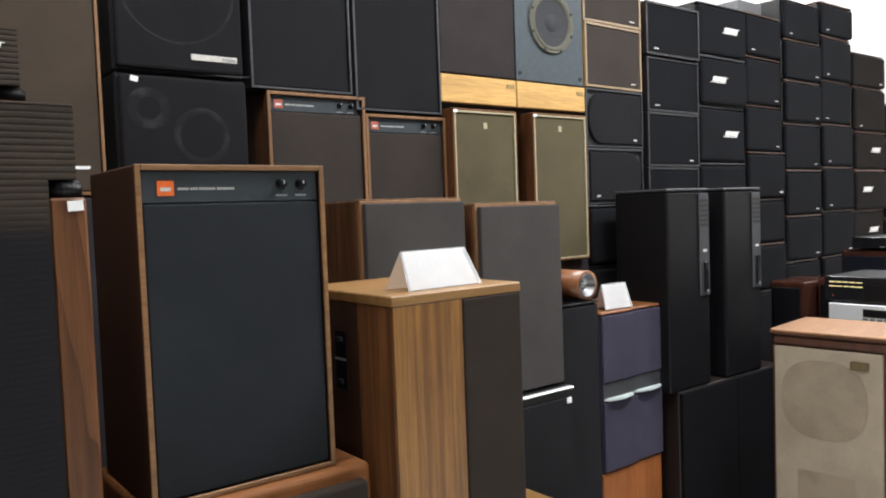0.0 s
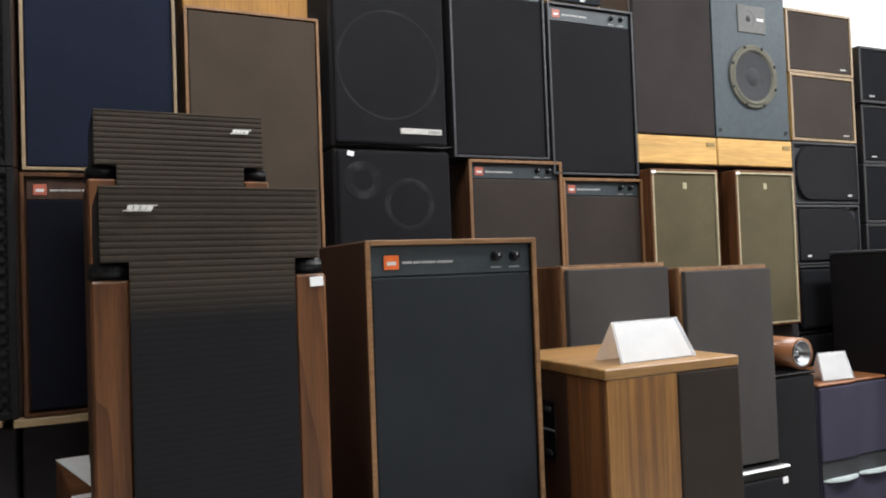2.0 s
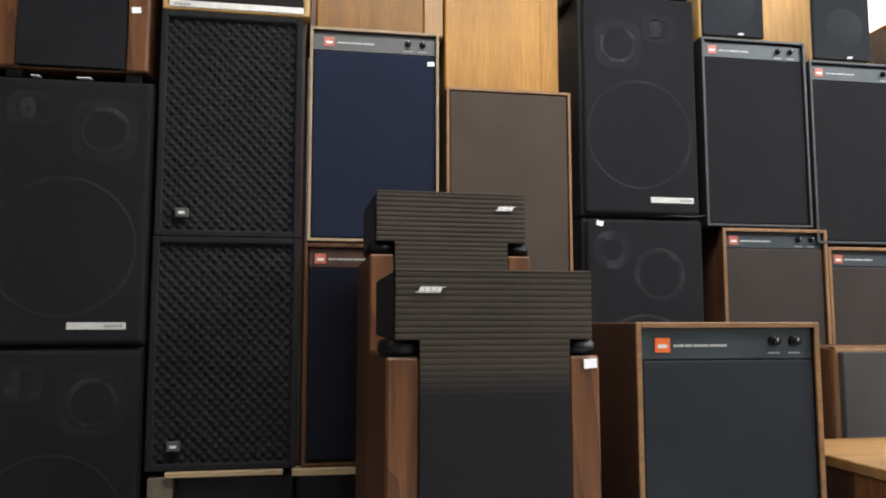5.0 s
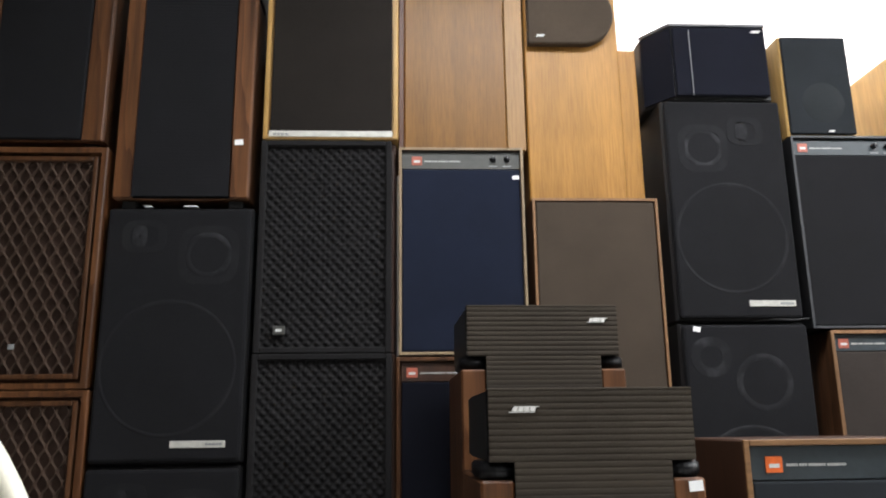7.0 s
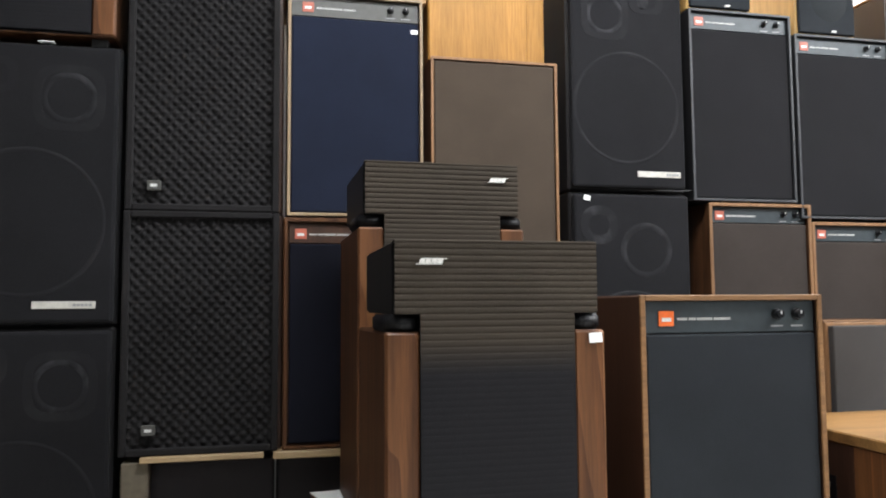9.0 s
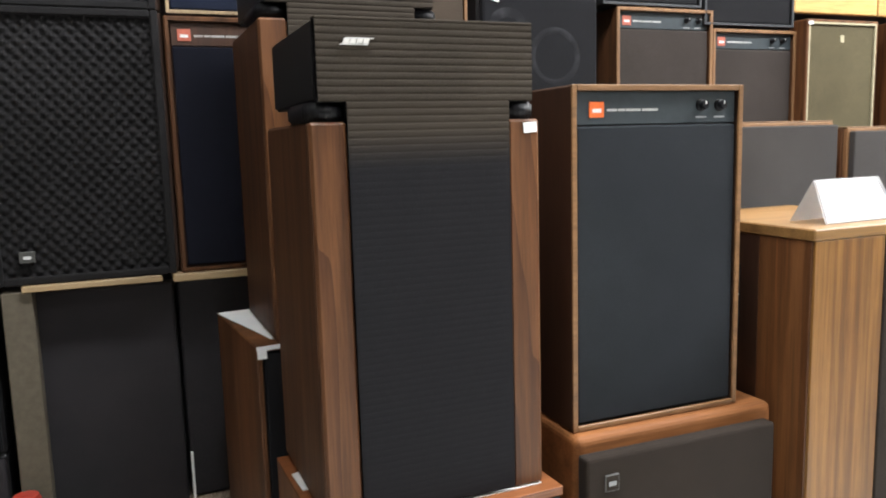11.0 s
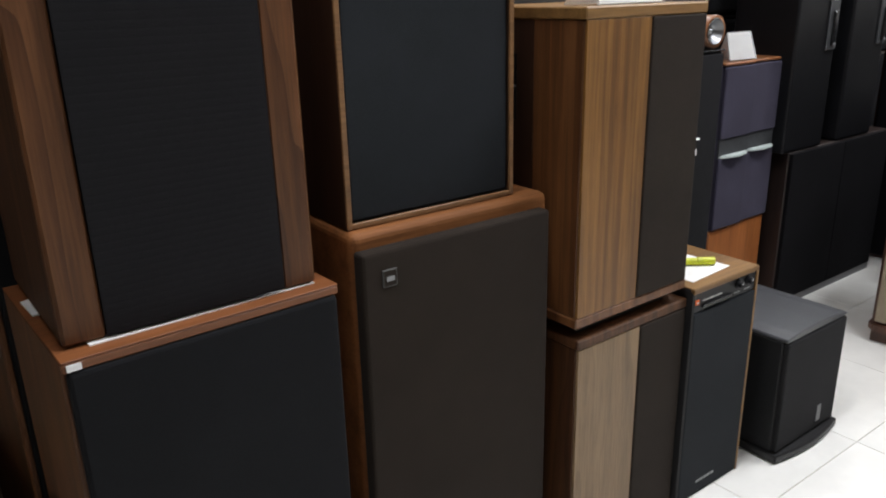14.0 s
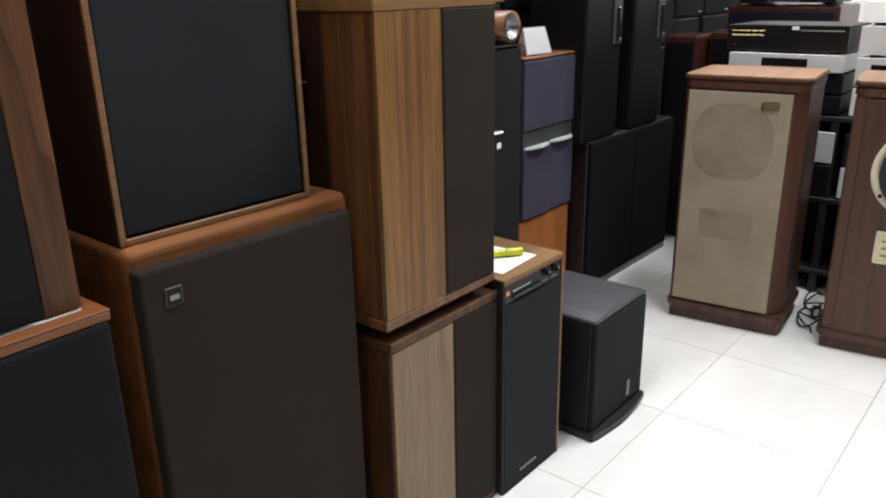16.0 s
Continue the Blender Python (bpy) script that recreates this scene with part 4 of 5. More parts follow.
def stacked(x, w, levels, label, badge="low", group="stacked black speakers", cab=BLACK, rim=None, dy=0.0, wide=False, d=0.30, big=False, cloth_mat=CLOTH_STACK):
    """A column of alike boxes; levels run from the top downwards."""
    for z1, z0 in zip(levels, levels[1:]):
        h = z1 - z0 - 0.003
        jx, jy = random.uniform(-0.005, 0.005), random.uniform(-0.010, 0.010)
        m = pose(x + jx, y_back(x) + dy + jy, z0 + 0.0015 if z0 > LEDGE + 0.01 else z0, 0, 0, BACK_TURN + random.uniform(-1.2, 1.2))
        if rim:
            t = framed_speaker("boxed_speaker", m, w, h, d, cab, cloth_mat, label, 0.011, 0.006, rimmat=rim, group=group)
            yb = 0.0015
        else:
            lip = random.uniform(0.006, 0.013)
            t = plain_speaker("boxed_speaker", m, w, h - lip - 0.0005, d, BLACK, cloth_mat, label, bev=0.022, depth=0.026, group=group)
            # Lip in a lighter colour paints the light its edge catches.
            part("top_panel", boxed(0.002, random.uniform(0.002, 0.016), h - lip, w - 0.002, d, h, 0.003, 2), STACK_EDGE if cab is BLACK else cab, t, "top panel coloured paler to look lit along its edge")
            yb = 0.0
        if big:
            slanted_badge(t, w * (0.46, 0.18, 0.48)[levels.index(z1) % 3], h * 0.45, yb, 0.150, 0.030, BADGE_METAL)
        else:
            bx = w * random.choice((0.80, 0.80, 0.14))
            part("badge", boxed(bx, yb - 0.0018, 0.026, bx + 0.032, yb + 0.001, 0.0308, 0.001), BADGE_METAL, t, "thin pale badge")


def round_grille_speaker(m, w, h, flip):
    """A frame holding a grille with one round end."""
    t = thing("round_grille_speaker", m, "black loudspeaker whose grille has one rounded end", "loudspeaker", "round-ended grille speakers")
    part("cabinet", shell(w, 0.28, h, 0.010, 0.016), CHARCOAL_EDGE, t)
    pts = []
    a, b = (0.016, w - 0.016) if not flip else (w - 0.016, 0.016)
    s = 1 if not flip else -1
    for k in range(13):
        an = math.pi / 2 + math.pi * k / 12
        pts.append((a + s * (0.075 + 0.075 * math.cos(an)), h / 2 + (h / 2 - 0.016) * math.sin(an)))
    pts += [(b, 0.016), (b, h - 0.016)]
    part("grille", prism(pts if not flip else pts[::-1], -0.002, 0.0155, 0.003), CLOTH_BLACK, t, "round-ended black grille")
    slanted_badge(t, w * (0.80 if not flip else 0.14), 0.030, -0.002, 0.026, 0.008)


stacked(2.500, 0.370, [2.372, 2.118, 1.852], "boxed speaker with pale wooden edge and dark cloth", cab=OAK, rim=PALE_EDGE, group="pale-edged boxed speakers", cloth_mat=CLOTH_BROWN)
round_grille_speaker(back(2.500, 1.607), 0.370, 0.242, False)
round_grille_speaker(back(2.500, 1.372), 0.366, 0.232, True)
stacked(2.504, 0.360, [1.370, 1.12, 0.80, LEDGE], "black boxed speaker in a tall stack")
stacked(2.902, 0.392, [2.256, 2.022], "black boxed speaker with a grey edge", rim=STACK_EDGE)
stacked(2.914, 0.386, [2.020, 1.775, 1.530, 1.285, 1.04, 0.79, LEDGE], "black boxed speaker with a grey edge", rim=STACK_EDGE)
stacked(3.302, 0.398, [2.312, 2.064, 1.828, 1.556], "black boxed speaker with a large pale slanted badge", big=True, d=0.36)
stacked(3.306, 0.390, [1.554, 1.30, 1.05, 0.80, LEDGE], "black boxed speaker in a tall stack", d=0.36)
stacked(3.712, 0.354, [2.318, 2.100, 1.853, 1.614, 1.373, 1.14, 0.90, LEDGE], "black boxed speaker with a brown top", d=0.30, cab=WALNUT_DARK)
stacked(4.084, 0.392, [2.436, 2.222, 2.006, 1.779, 1.526, 1.276, 1.029, 0.78, LEDGE], "black boxed speaker with a brown top", d=0.30, cab=WALNUT_DARK)
stacked(4.496, 0.378, [2.478, 2.288, 2.038, 1.790, 1.544, 1.291, 1.03, 0.78, LEDGE], "black boxed speaker with a brown top", d=0.30, cab=WALNUT_DARK)
stacked(4.890, 0.430, [2.236, 2.028, 1.761], "brown-black boxed speaker in a stack", cab=ROSEWOOD, cloth_mat=CLOTH_STACK_BROWN)
stacked(4.890, 0.430, [1.759, 1.530, 1.280, 1.03, 0.76, LEDGE], "brown-black boxed speaker with pale badge", cab=ROSEWOOD, cloth_mat=CLOTH_STACK_BROWN, big=True)
stacked(5.330, 0.430, [1.95, 1.72, 1.48, 1.22, 0.96, 0.72, LEDGE], "brown-black boxed speaker in a stack", cab=ROSEWOOD, cloth_mat=CLOTH_STACK_BROWN)
t = thing("grey_carton", back(3.80, 2.320, 0.09), "plain grey box lying on top of the stack", "box")
part("carton", boxed(0, 0, 0, 0.22, 0.2, 0.085, 0.003), GREY_PLASTIC, t)


# ---- the front row ----
# low wooden cabinet with black cloth that carries the nearer post speaker
t = thing("low_teak_speaker", pose(0.033, 1.154, 0.0, 0, 0, 2.5), "teak loudspeaker with black cloth carrying another speaker")
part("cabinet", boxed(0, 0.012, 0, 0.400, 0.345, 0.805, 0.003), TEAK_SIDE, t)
part("front_edge", boxed(0, 0.0, 0.7915, 0.400, 0.0115, 0.805, 0.002), TEAK, t, "teak front edge above the cloth")
part("grille", boxed(0.004, -0.004, 0.01, 0.396, 0.0115, 0.791, 0.006, 2), CLOTH_DIM, t, "stretched black cloth")
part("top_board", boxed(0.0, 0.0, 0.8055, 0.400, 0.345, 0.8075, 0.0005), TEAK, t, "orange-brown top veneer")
price_tag(t, 0.014, 0.7985, -0.0015, 0.018, 0.009, 0)
part("sheet", boxed(0.042, 0.026, 0, 0.374, 0.10, 0.0016), PAPER, thing("paper_sheet", pose(0.033, 1.154, 0.808, 0, 0, 2.4), "white paper sheet under the post speaker", "paper"))
post_speaker(pose(0.044, 1.189, 0.8105, 0, 0, 1.0), 0.364, h=0.597, ht=0.740, tag=(0.347, 0.584, -0.0003, 0.023, 0.016), label="tall walnut speaker with ribbed black head and sticker")
part("shim", slab([(0, 0), (0.012, 0.0), (0.012, 0.075), (-0.003, 0.07)], 0, 0.002), PAPER, thing("paper_shim", pose(0.034, 1.338, 0.808, 0, 0, 2), "folded white paper shim under a speaker", "paper", "paper shims"))
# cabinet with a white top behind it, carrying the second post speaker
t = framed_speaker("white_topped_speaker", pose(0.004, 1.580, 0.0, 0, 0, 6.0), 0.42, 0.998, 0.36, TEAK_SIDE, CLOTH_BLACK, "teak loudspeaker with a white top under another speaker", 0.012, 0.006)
part("top_edge_tape", boxed(0.0, -0.0012, 0.990, 0.060, 0.0005, 0.9985), PAPER, t, "white tape along the top edge")
part("paper", slab([(0.040, 0.046), (-0.002, 0.352), (0.40, 0.350), (0.40, 0.040)], 0.9985, 1.0005), PAPER, t, "white paper laid on the top")
price_tag(t, 0.010, 0.982, -0.0005, 0.018, 0.016, 0)
post_speaker(pose(0.044, 1.584, 1.001, 0, 0, 1.4), 0.360, h=0.610, ht=0.748, badge_left=False, label="tall walnut speaker with ribbed black head behind")

# the walnut monitor and the speaker that carries it
t = framed_speaker("large_walnut_monitor", pose(0.496, 1.244, 0.862), 0.362, 0.602, 0.298, WALNUT_DARK, CLOTH_SLATE, "walnut studio monitor with slate cloth and orange badge", 0.010, 0.009, 0.057, WALNUT_TOP, badge_x=0.0435)
t = thing("rounded_walnut_speaker", pose(0.487, 1.219, 0.0), "round-edged teak loudspeaker with proud brown cloth grille", "loudspeaker")
part("cabinet", boxed(0, 0, 0, 0.440, 0.37, 0.861, 0.015, 4), TEAK_ROUND, t, "teak cabinet with rounded edges")
part("grille", boxed(-0.005, -0.040, 0.06, 0.407, -0.010, 0.839, 0.006, 2), CLOTH_COFFEE, t, "proud brown cloth grille")
b = part("badge", boxed(0.031, -0.0425, 0.776, 0.059, -0.0395, 0.806, 0.001), PANEL_GREY, t, "small square metal badge")
part("badge_field", boxed(0.033, -0.0428, 0.778, 0.057, -0.0420, 0.804), CLOTH_COFFEE, b)
part("badge_mark", boxed(0.038, -0.0434, 0.786, 0.053, -0.0424, 0.794), GREY_PRINT, b)
part("baffle", boxed(0.03, -0.0095, 0.08, 0.40, -0.0005, 0.82, 0.002), BLACK, t, "black baffle behind the grille")


def half_wood_speaker(m, w, h, d, front, side, top, label, split, rear=0.13, term_y=0.176):
    t = thing("half_wood_speaker", m, label, "loudspeaker", "half wood half cloth speakers")
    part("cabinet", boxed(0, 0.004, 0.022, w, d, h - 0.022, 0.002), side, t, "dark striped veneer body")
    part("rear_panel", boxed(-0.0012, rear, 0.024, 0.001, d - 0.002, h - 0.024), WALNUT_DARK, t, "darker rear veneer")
    part("top_board", boxed(-0.003, -0.004, h - 0.0215, w + 0.003, d + 0.002, h, 0.0025), top, t, "wooden top board")
    part("bottom_board", boxed(-0.003, -0.004, 0, w + 0.003, d + 0.002, 0.0215, 0.0025), side, t)
    part("wood_front", boxed(0.001, -0.003, 0.0222, w * split, 0.0035, h - 0.0222, 0.001), front, t, "vertical striped veneer front")
    part("grille", boxed(w * split + 0.0006, -0.006, 0.0222, w - 0.001, 0.0035, h - 0.0222, 0.004, 2), CLOTH_COFFEE, t, "brown cloth grille")
    term = part("terminal_plate", boxed(-0.004, term_y, h * 0.65, -0.0015, term_y + 0.044, h * 0.86, 0.001), BLACK_SATIN, t, "black terminal plate")
    for zz in (0.68, 0.83):
        part("terminal", boxed(-0.007, term_y + 0.012, h * zz - 0.005, -0.0042, term_y + 0.032, h * zz + 0.005, 0.001), CHARCOAL_EDGE, term, "small dark grey terminal")
    part("plate_edge", boxed(-0.0055, term_y + 0.0005, h * 0.755, -0.0042, term_y + 0.0435, h * 0.762), GREY_PRINT, term)
    return t


HW = 0.6
half_wood_speaker(pose(0.955, 1.154, 0.0, 0, 0, HW), 0.354, 0.556, 0.24, ASH, WALNUT, WALNUT, "pale ash speaker half covered by brown cloth", 0.545)
part("felt_pad", boxed(0.03, 0.03, 0, 0.31, 0.2, 0.0262), RUBBER, thing("rubber_pad", pose(0.955, 1.154, 0.5563, 0, 0, HW), "black pad between two wooden speakers", "pad"))
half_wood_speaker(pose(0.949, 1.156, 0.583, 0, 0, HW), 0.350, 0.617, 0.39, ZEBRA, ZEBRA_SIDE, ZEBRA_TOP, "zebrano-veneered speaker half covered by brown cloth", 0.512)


def card_holder(m, s=1.0, tall=0.078):
    """A folded price card in a clear acrylic tent."""
    t = thing("card_holder", m, "blank white price card in clear acrylic tent", "card holder", "acrylic card tents")
    w, dep, h = 0.200 * s, 0.078 * s, tall * (s if tall < 0.09 else 1)
    bm = bmesh.new()
    for y0, y1, th in ((0.0, dep / 2, 0.0016), (dep, dep / 2, -0.0016)):
        v = [bm.verts.new(c) for c in ((0, y0, 0), (w, y0, 0), (w - 0.012 * s, y1, h), (0.012 * s, y1, h))]
        bm.faces.new(v)
    r = bmesh.ops.solidify(bm, geom=bm.faces[:], thickness=0.0026)
    part("acrylic_tent", bm, ACRYLIC, t, "clear acrylic")
    card = bmesh.new()
    card.faces.new([card.verts.new(c) for c in ((0.004 * s, -0.0012, 0.002), (w - 0.012 * s, -0.0012, 0.002), (w - 0.024 * s, dep / 2 * 0.97 - 0.0012, h * 0.97), (0.016 * s, dep / 2 * 0.97 - 0.0012, h * 0.97))])
    bmesh.ops.solidify(card, geom=card.faces[:], thickness=0.0006)
    part("card", card, PAPER, t, "blank white card")
    return t


card_holder(pose(1.020, 1.196, 1.2005, 0, 0, 3), 1.06)

# grey pair behind
for x, z0, z1, w in ((1.181, 0.786, 1.402, 0.354), (1.582, 0.7865, 1.384, 0.352)):
    t = thing("grey_cloth_speaker", pose(x, 1.632, z0, 0, 0, 0), "walnut loudspeaker with proud grey cloth front", "loudspeaker", "grey cloth speakers")
    h = z1 - z0
    part("cabinet", boxed(0, 0.022, 0, w, 0.30, h, 0.004), WALNUT, t)
    part("front_frame", boxed(0.003, 0.008, 0.004, w - 0.003, 0.0215, h - 0.001, 0.002), EDGE_BROWN, t, "pale wooden front edge")
    part("top_edge", boxed(0.001, 0.010, h + 0.0005, w - 0.001, 0.034, h + 0.003, 0.001), EDGE_BROWN, t, "pale worn top edge")
    part("grille", boxed(0.008, -0.012, 0.008, w - 0.006, 0.0075, h - 0.009, 0.004, 2), CLOTH_GREY, t, "grey cloth grille")
t = thing("black_support_speaker", pose(1.180, 1.615, 0.0), "black loudspeaker carrying a grey cloth speaker", "loudspeaker", "black support speakers")
part("cabinet", boxed(0, 0, 0, 0.350, 0.32, 0.7855, 0.004), BLACK, t)
part("grille", boxed(0.006, -0.010, 0.02, 0.344, -0.0005, 0.77, 0.004), CLOTH_SOOT, t)
t = thing("black_support_speaker", pose(1.536, 1.600, 0.0), "black loudspeaker with silver-edged top carrying grey speaker", "loudspeaker", "black support speakers")
part("cabinet", boxed(0, 0, 0, 0.398, 0.34, 0.7785, 0.004), BLACK, t)
part("grille", boxed(0.006, -0.010, 0.02, 0.392, -0.0005, 0.752, 0.004), CLOTH_BLACK, t)
part("top_board", boxed(0, 0.004, 0.7788, 0.398, 0.34, 0.7860, 0.001), BLACK, t)
part("top_trim", boxed(-0.002, -0.014, 0.7790, 0.400, 0.0035, 0.7850, 0.002), ALU, t, "silver top edge")
price_tag(t, 0.378, 0.742, -0.010, 0.02, 0.018)

# low monitor with paper on it
t = framed_speaker("low_walnut_monitor", pose(1.3115, 1.136, 0.0), 0.256, 0.578, 0.30, BLACK, CLOTH_SLATE, "low walnut monitor with slate cloth, black control strip", 0.003, 0.003, 0.055, panel=BLACK, badge_x=0.014, badge_s=0.007)
badge_bars(t, 0.075, 0.040, -0.0012, 5, 0.075, 0.007, GREY_PRINT)
part("top_veneer", boxed(0, 0, 0.5785, 0.256, 0.30, 0.581, 0.0005), ZEBRA_TOP, t, "honey-brown top veneer")
part("edge_strip", boxed(0.249, -0.0015, 0.0, 0.2565, 0.010, 0.5675, 0.001), ZEBRA_TOP, t, "honey-brown side edge")
part("edge_strip", boxed(0.0, -0.0015, 0.568, 0.2565, 0.010, 0.5783, 0.001), ZEBRA_TOP, t, "honey-brown top edge")
part("handle_bar", boxed(0.035, -0.004, 0.527, 0.15, 0.004, 0.536, 0.002), BLACK_GLOSS, t, "black recessed handle")
part("sheet", boxed(0, 0, 0, 0.16, 0.21, 0.0015), PAPER, thing("paper_sheet", pose(1.345, 1.165, 0.5815, 0, 0, 4), "white paper sheet lying on a wooden top", "paper"))
t = thing("highlighter_pen", pose(1.371, 1.290, 0.5835, 0, 0, -38), "fluorescent yellow highlighter lying on paper", "pen")
part("barrel", at(lathe([(0, -0.05), (0.006, -0.05), (0.009, -0.045), (0.009, 0.045), (0.007, 0.05), (0, 0.05)], 16), 0.05, 0, 0.009, 0, 0, 90), YELLOW, t)
part("cap", at(lathe([(0, -0.022), (0.0098, -0.022), (0.0098, 0.02), (0, 0.02)], 16), 0.118, 0, 0.0098, 0, 0, 90), YELLOW, t)

# floor subwoofer
t = thing("subwoofer", pose(1.668, 1.090, 0.0), "black floor subwoofer with a grey curved top", "subwoofer")
bow = [(-0.010 + 0.032 * k, -0.012 - 0.018 * math.sin(math.pi * k / 10)) for k in range(11)]
part("base_plate", slab([(-0.010, 0.34)] + bow + [(0.310, 0.34)], 0.004, 0.026, 0.003), BLACK, t, "curved black base plate")
part("body", boxed(0, 0.012, 0.0265, 0.30, 0.37, 0.3515, 0.004), SUB_BLACK, t)
part("grille", boxed(0.001, -0.004, 0.030, 0.299, 0.0115, 0.350, 0.005, 2), CLOTH_SUB, t, "black cloth front")
lid = prism([(0.0, 0.352), (0.300, 0.352), (0.300, 0.362), (0.255, 0.369), (0.150, 0.3735), (0.045, 0.369), (0.0, 0.362)], 0.0, 0.37, 0.003)
part("top", lid, SUB_GREY, t, "grey gently crowned top", False)
part("badge", boxed(0.196, -0.0065, 0.055, 0.216, -0.0035, 0.105), GREY_PLASTIC, t)
for fx in (0.03, 0.27):
    part("foot", boxed(fx - 0.015, 0.02, 0, fx + 0.015, 0.28, 0.0045), RUBBER, t)

# black speaker with a wooden tweeter tube on it
t = thing("slim_black_speaker", pose(2.006, 1.700, 0.0), "slim black cloth-fronted loudspeaker under a wooden tube", "loudspeaker")
part("cabinet", boxed(0, 0.012, 0, 0.19, 0.34, 1.023, 0.005), BLACK, t)
part("grille", boxed(0.003, 0, 0.02, 0.187, 0.0115, 1.018, 0.005, 2), CLOTH_BLACK, t)
part("top_edge", boxed(-0.001, -0.002, 1.0235, 0.191, 0.342, 1.031, 0.003), BLACK_GLOSS, t)
t = thing("tweeter_tube", pose(2.166, 1.722, 1.086), "wooden tube tweeter with a silver horn mouth", "tweeter")
part("tube", at(lathe([(0.043, 0.002), (0.052, 0.0), (0.052, 0.26), (0.039, 0.27), (0, 0.27)], 40), 0, 0, 0), TUBE_WOOD, t, "glossy wooden tube", True)
part("horn_rim", at(lathe([(0.0425, -0.0015), (0.040, -0.004), (0.0375, 0.002)], 40), 0, 0, 0), CHROME, t, "polished horn rim", True)
part("horn_throat", at(lathe([(0.0375, 0.002), (0.026, 0.018), (0.014, 0.034), (0.0095, 0.014), (0, 0.010)], 32), 0, 0, 0), CHROME, t, "chromed horn throat", True)
part("saddle", boxed(-0.03, 0.02, -0.0545, 0.03, 0.24, -0.047), RUBBER, t)

# violet cloth pair on orange bases
for x, y in ((2.207, 1.694), (2.3855, 1.704)):
    s = thing("orange_base", pose(x - 0.004, y + 0.01, 0.0), "orange-brown veneered base box under violet speaker", "base", "orange base boxes")
    part("box", boxed(0, 0, 0, 0.178, 0.30, 0.396, 0.004), BASE_WOOD, s)
    t = thing("violet_speaker", pose(x, y, 0.397), "violet-grey cloth loudspeaker with silver horn, wooden top", "loudspeaker", "violet cloth speakers")
    w = 0.1783
    part("body", boxed(0, 0.014, 0, w, 0.30, 0.575, 0.004), CLOTH_PURPLE, t)
    part("lower_grille", boxed(0.002, 0, 0.004, w - 0.002, 0.0135, 0.262, 0.006, 2), CLOTH_PURPLE, t, "violet-grey cloth")
    part("upper_grille", boxed(0.002, 0, 0.329, w - 0.002, 0.0135, 0.572, 0.006, 2), CLOTH_PURPLE, t, "violet-grey cloth")
    part("horn_recess", boxed(0.004, 0.006, 0.263, w - 0.004, 0.0135, 0.3285), CHARCOAL_EDGE, t, "dark grey horn recess")
    part("horn_lip", slab([(0.003, 0.006), (0.03, -0.014), (0.089, -0.024), (0.148, -0.014), (0.175, 0.006)], 0.264, 0.275, 0.004), HORN_GREY, t, "grey-green horn lip")
    part("top_board", boxed(0.001, 0.004, 0.5755, w - 0.001, 0.30, 0.586, 0.004), TUBE_WOOD, t, "wooden top")
card_holder(pose(2.262, 1.725, 0.9855, 0, 0, -6), 0.70, 0.092)

# two black towers on long black cabinets
for x, w in ((2.612, 0.386), (3.000, 0.376)):
    t = thing("long_black_cabinet", pose(x, 1.650, 0.0), "low black cloth-fronted cabinet carrying tower speakers", "loudspeaker", "low black cabinets")
    part("cabinet", boxed(0, 0.016, 0.0, w, 0.36, 0.632, 0.004), WALNUT_BLACK, t, "brown-black veneered body")
    part("grille", boxed(0.001, 0, 0.03, w - 0.0005, 0.0155, 0.627, 0.002), CLOTH_SOOT, t)
    part("plinth_trim", boxed(0.002, 0.004, 0.0, w - 0.002, 0.0155, 0.028), GREY_PLASTIC, t, "thin grey plinth line")
for x in (2.556, 2.942):
    t = thing("tower_speaker", pose(x, 1.662, 0.633, 0, 0, 0), "glossy black tower speaker with vents and handle", "loudspeaker", "black tower speakers")
    w, h = 0.272, 0.776
    part("body", boxed(0, 0.0, 0, w, 0.25, h, 0.010, 3), BLACK_SATIN, t)
    part("top_cap", boxed(-0.002, -0.004, h + 0.0005, w + 0.002, 0.25, h + 0.012, 0.004), CHARCOAL_EDGE, t, "grey top edge")
    part("side_strip", boxed(w - 0.072, -0.006, 0.36, w - 0.006, -0.0005, h - 0.01, 0.002), CHARCOAL_EDGE, t, "dark grey control strip")
    for k in range(6):
        part("vent", boxed(w - 0.064, -0.008, h - 0.045 - 0.019 * k, w - 0.014, -0.0055, h - 0.033 - 0.019 * k), RUBBER, t)
    part("handle", boxed(w - 0.050, -0.016, 0.375, w - 0.026, -0.0055, 0.50, 0.004), BLACK_GLOSS, t, "upright black handle")
    part("handle_rim", boxed(w - 0.046, -0.0195, 0.372, w - 0.030, -0.0155, 0.385, 0.002), GREY_PLASTIC, t, "small grey latch")
    part("badge", boxed(w - 0.050, -0.0075, 0.535, w - 0.026, -0.0055, 0.545), WHITE_PRINT, t)


# ---- the row that faces along the shop ----
def side_facing(x, y, z=0.0, turn=-90.0):
    """A pose whose front looks along -x."""
    return pose(x, y, z, 0, 0, turn)


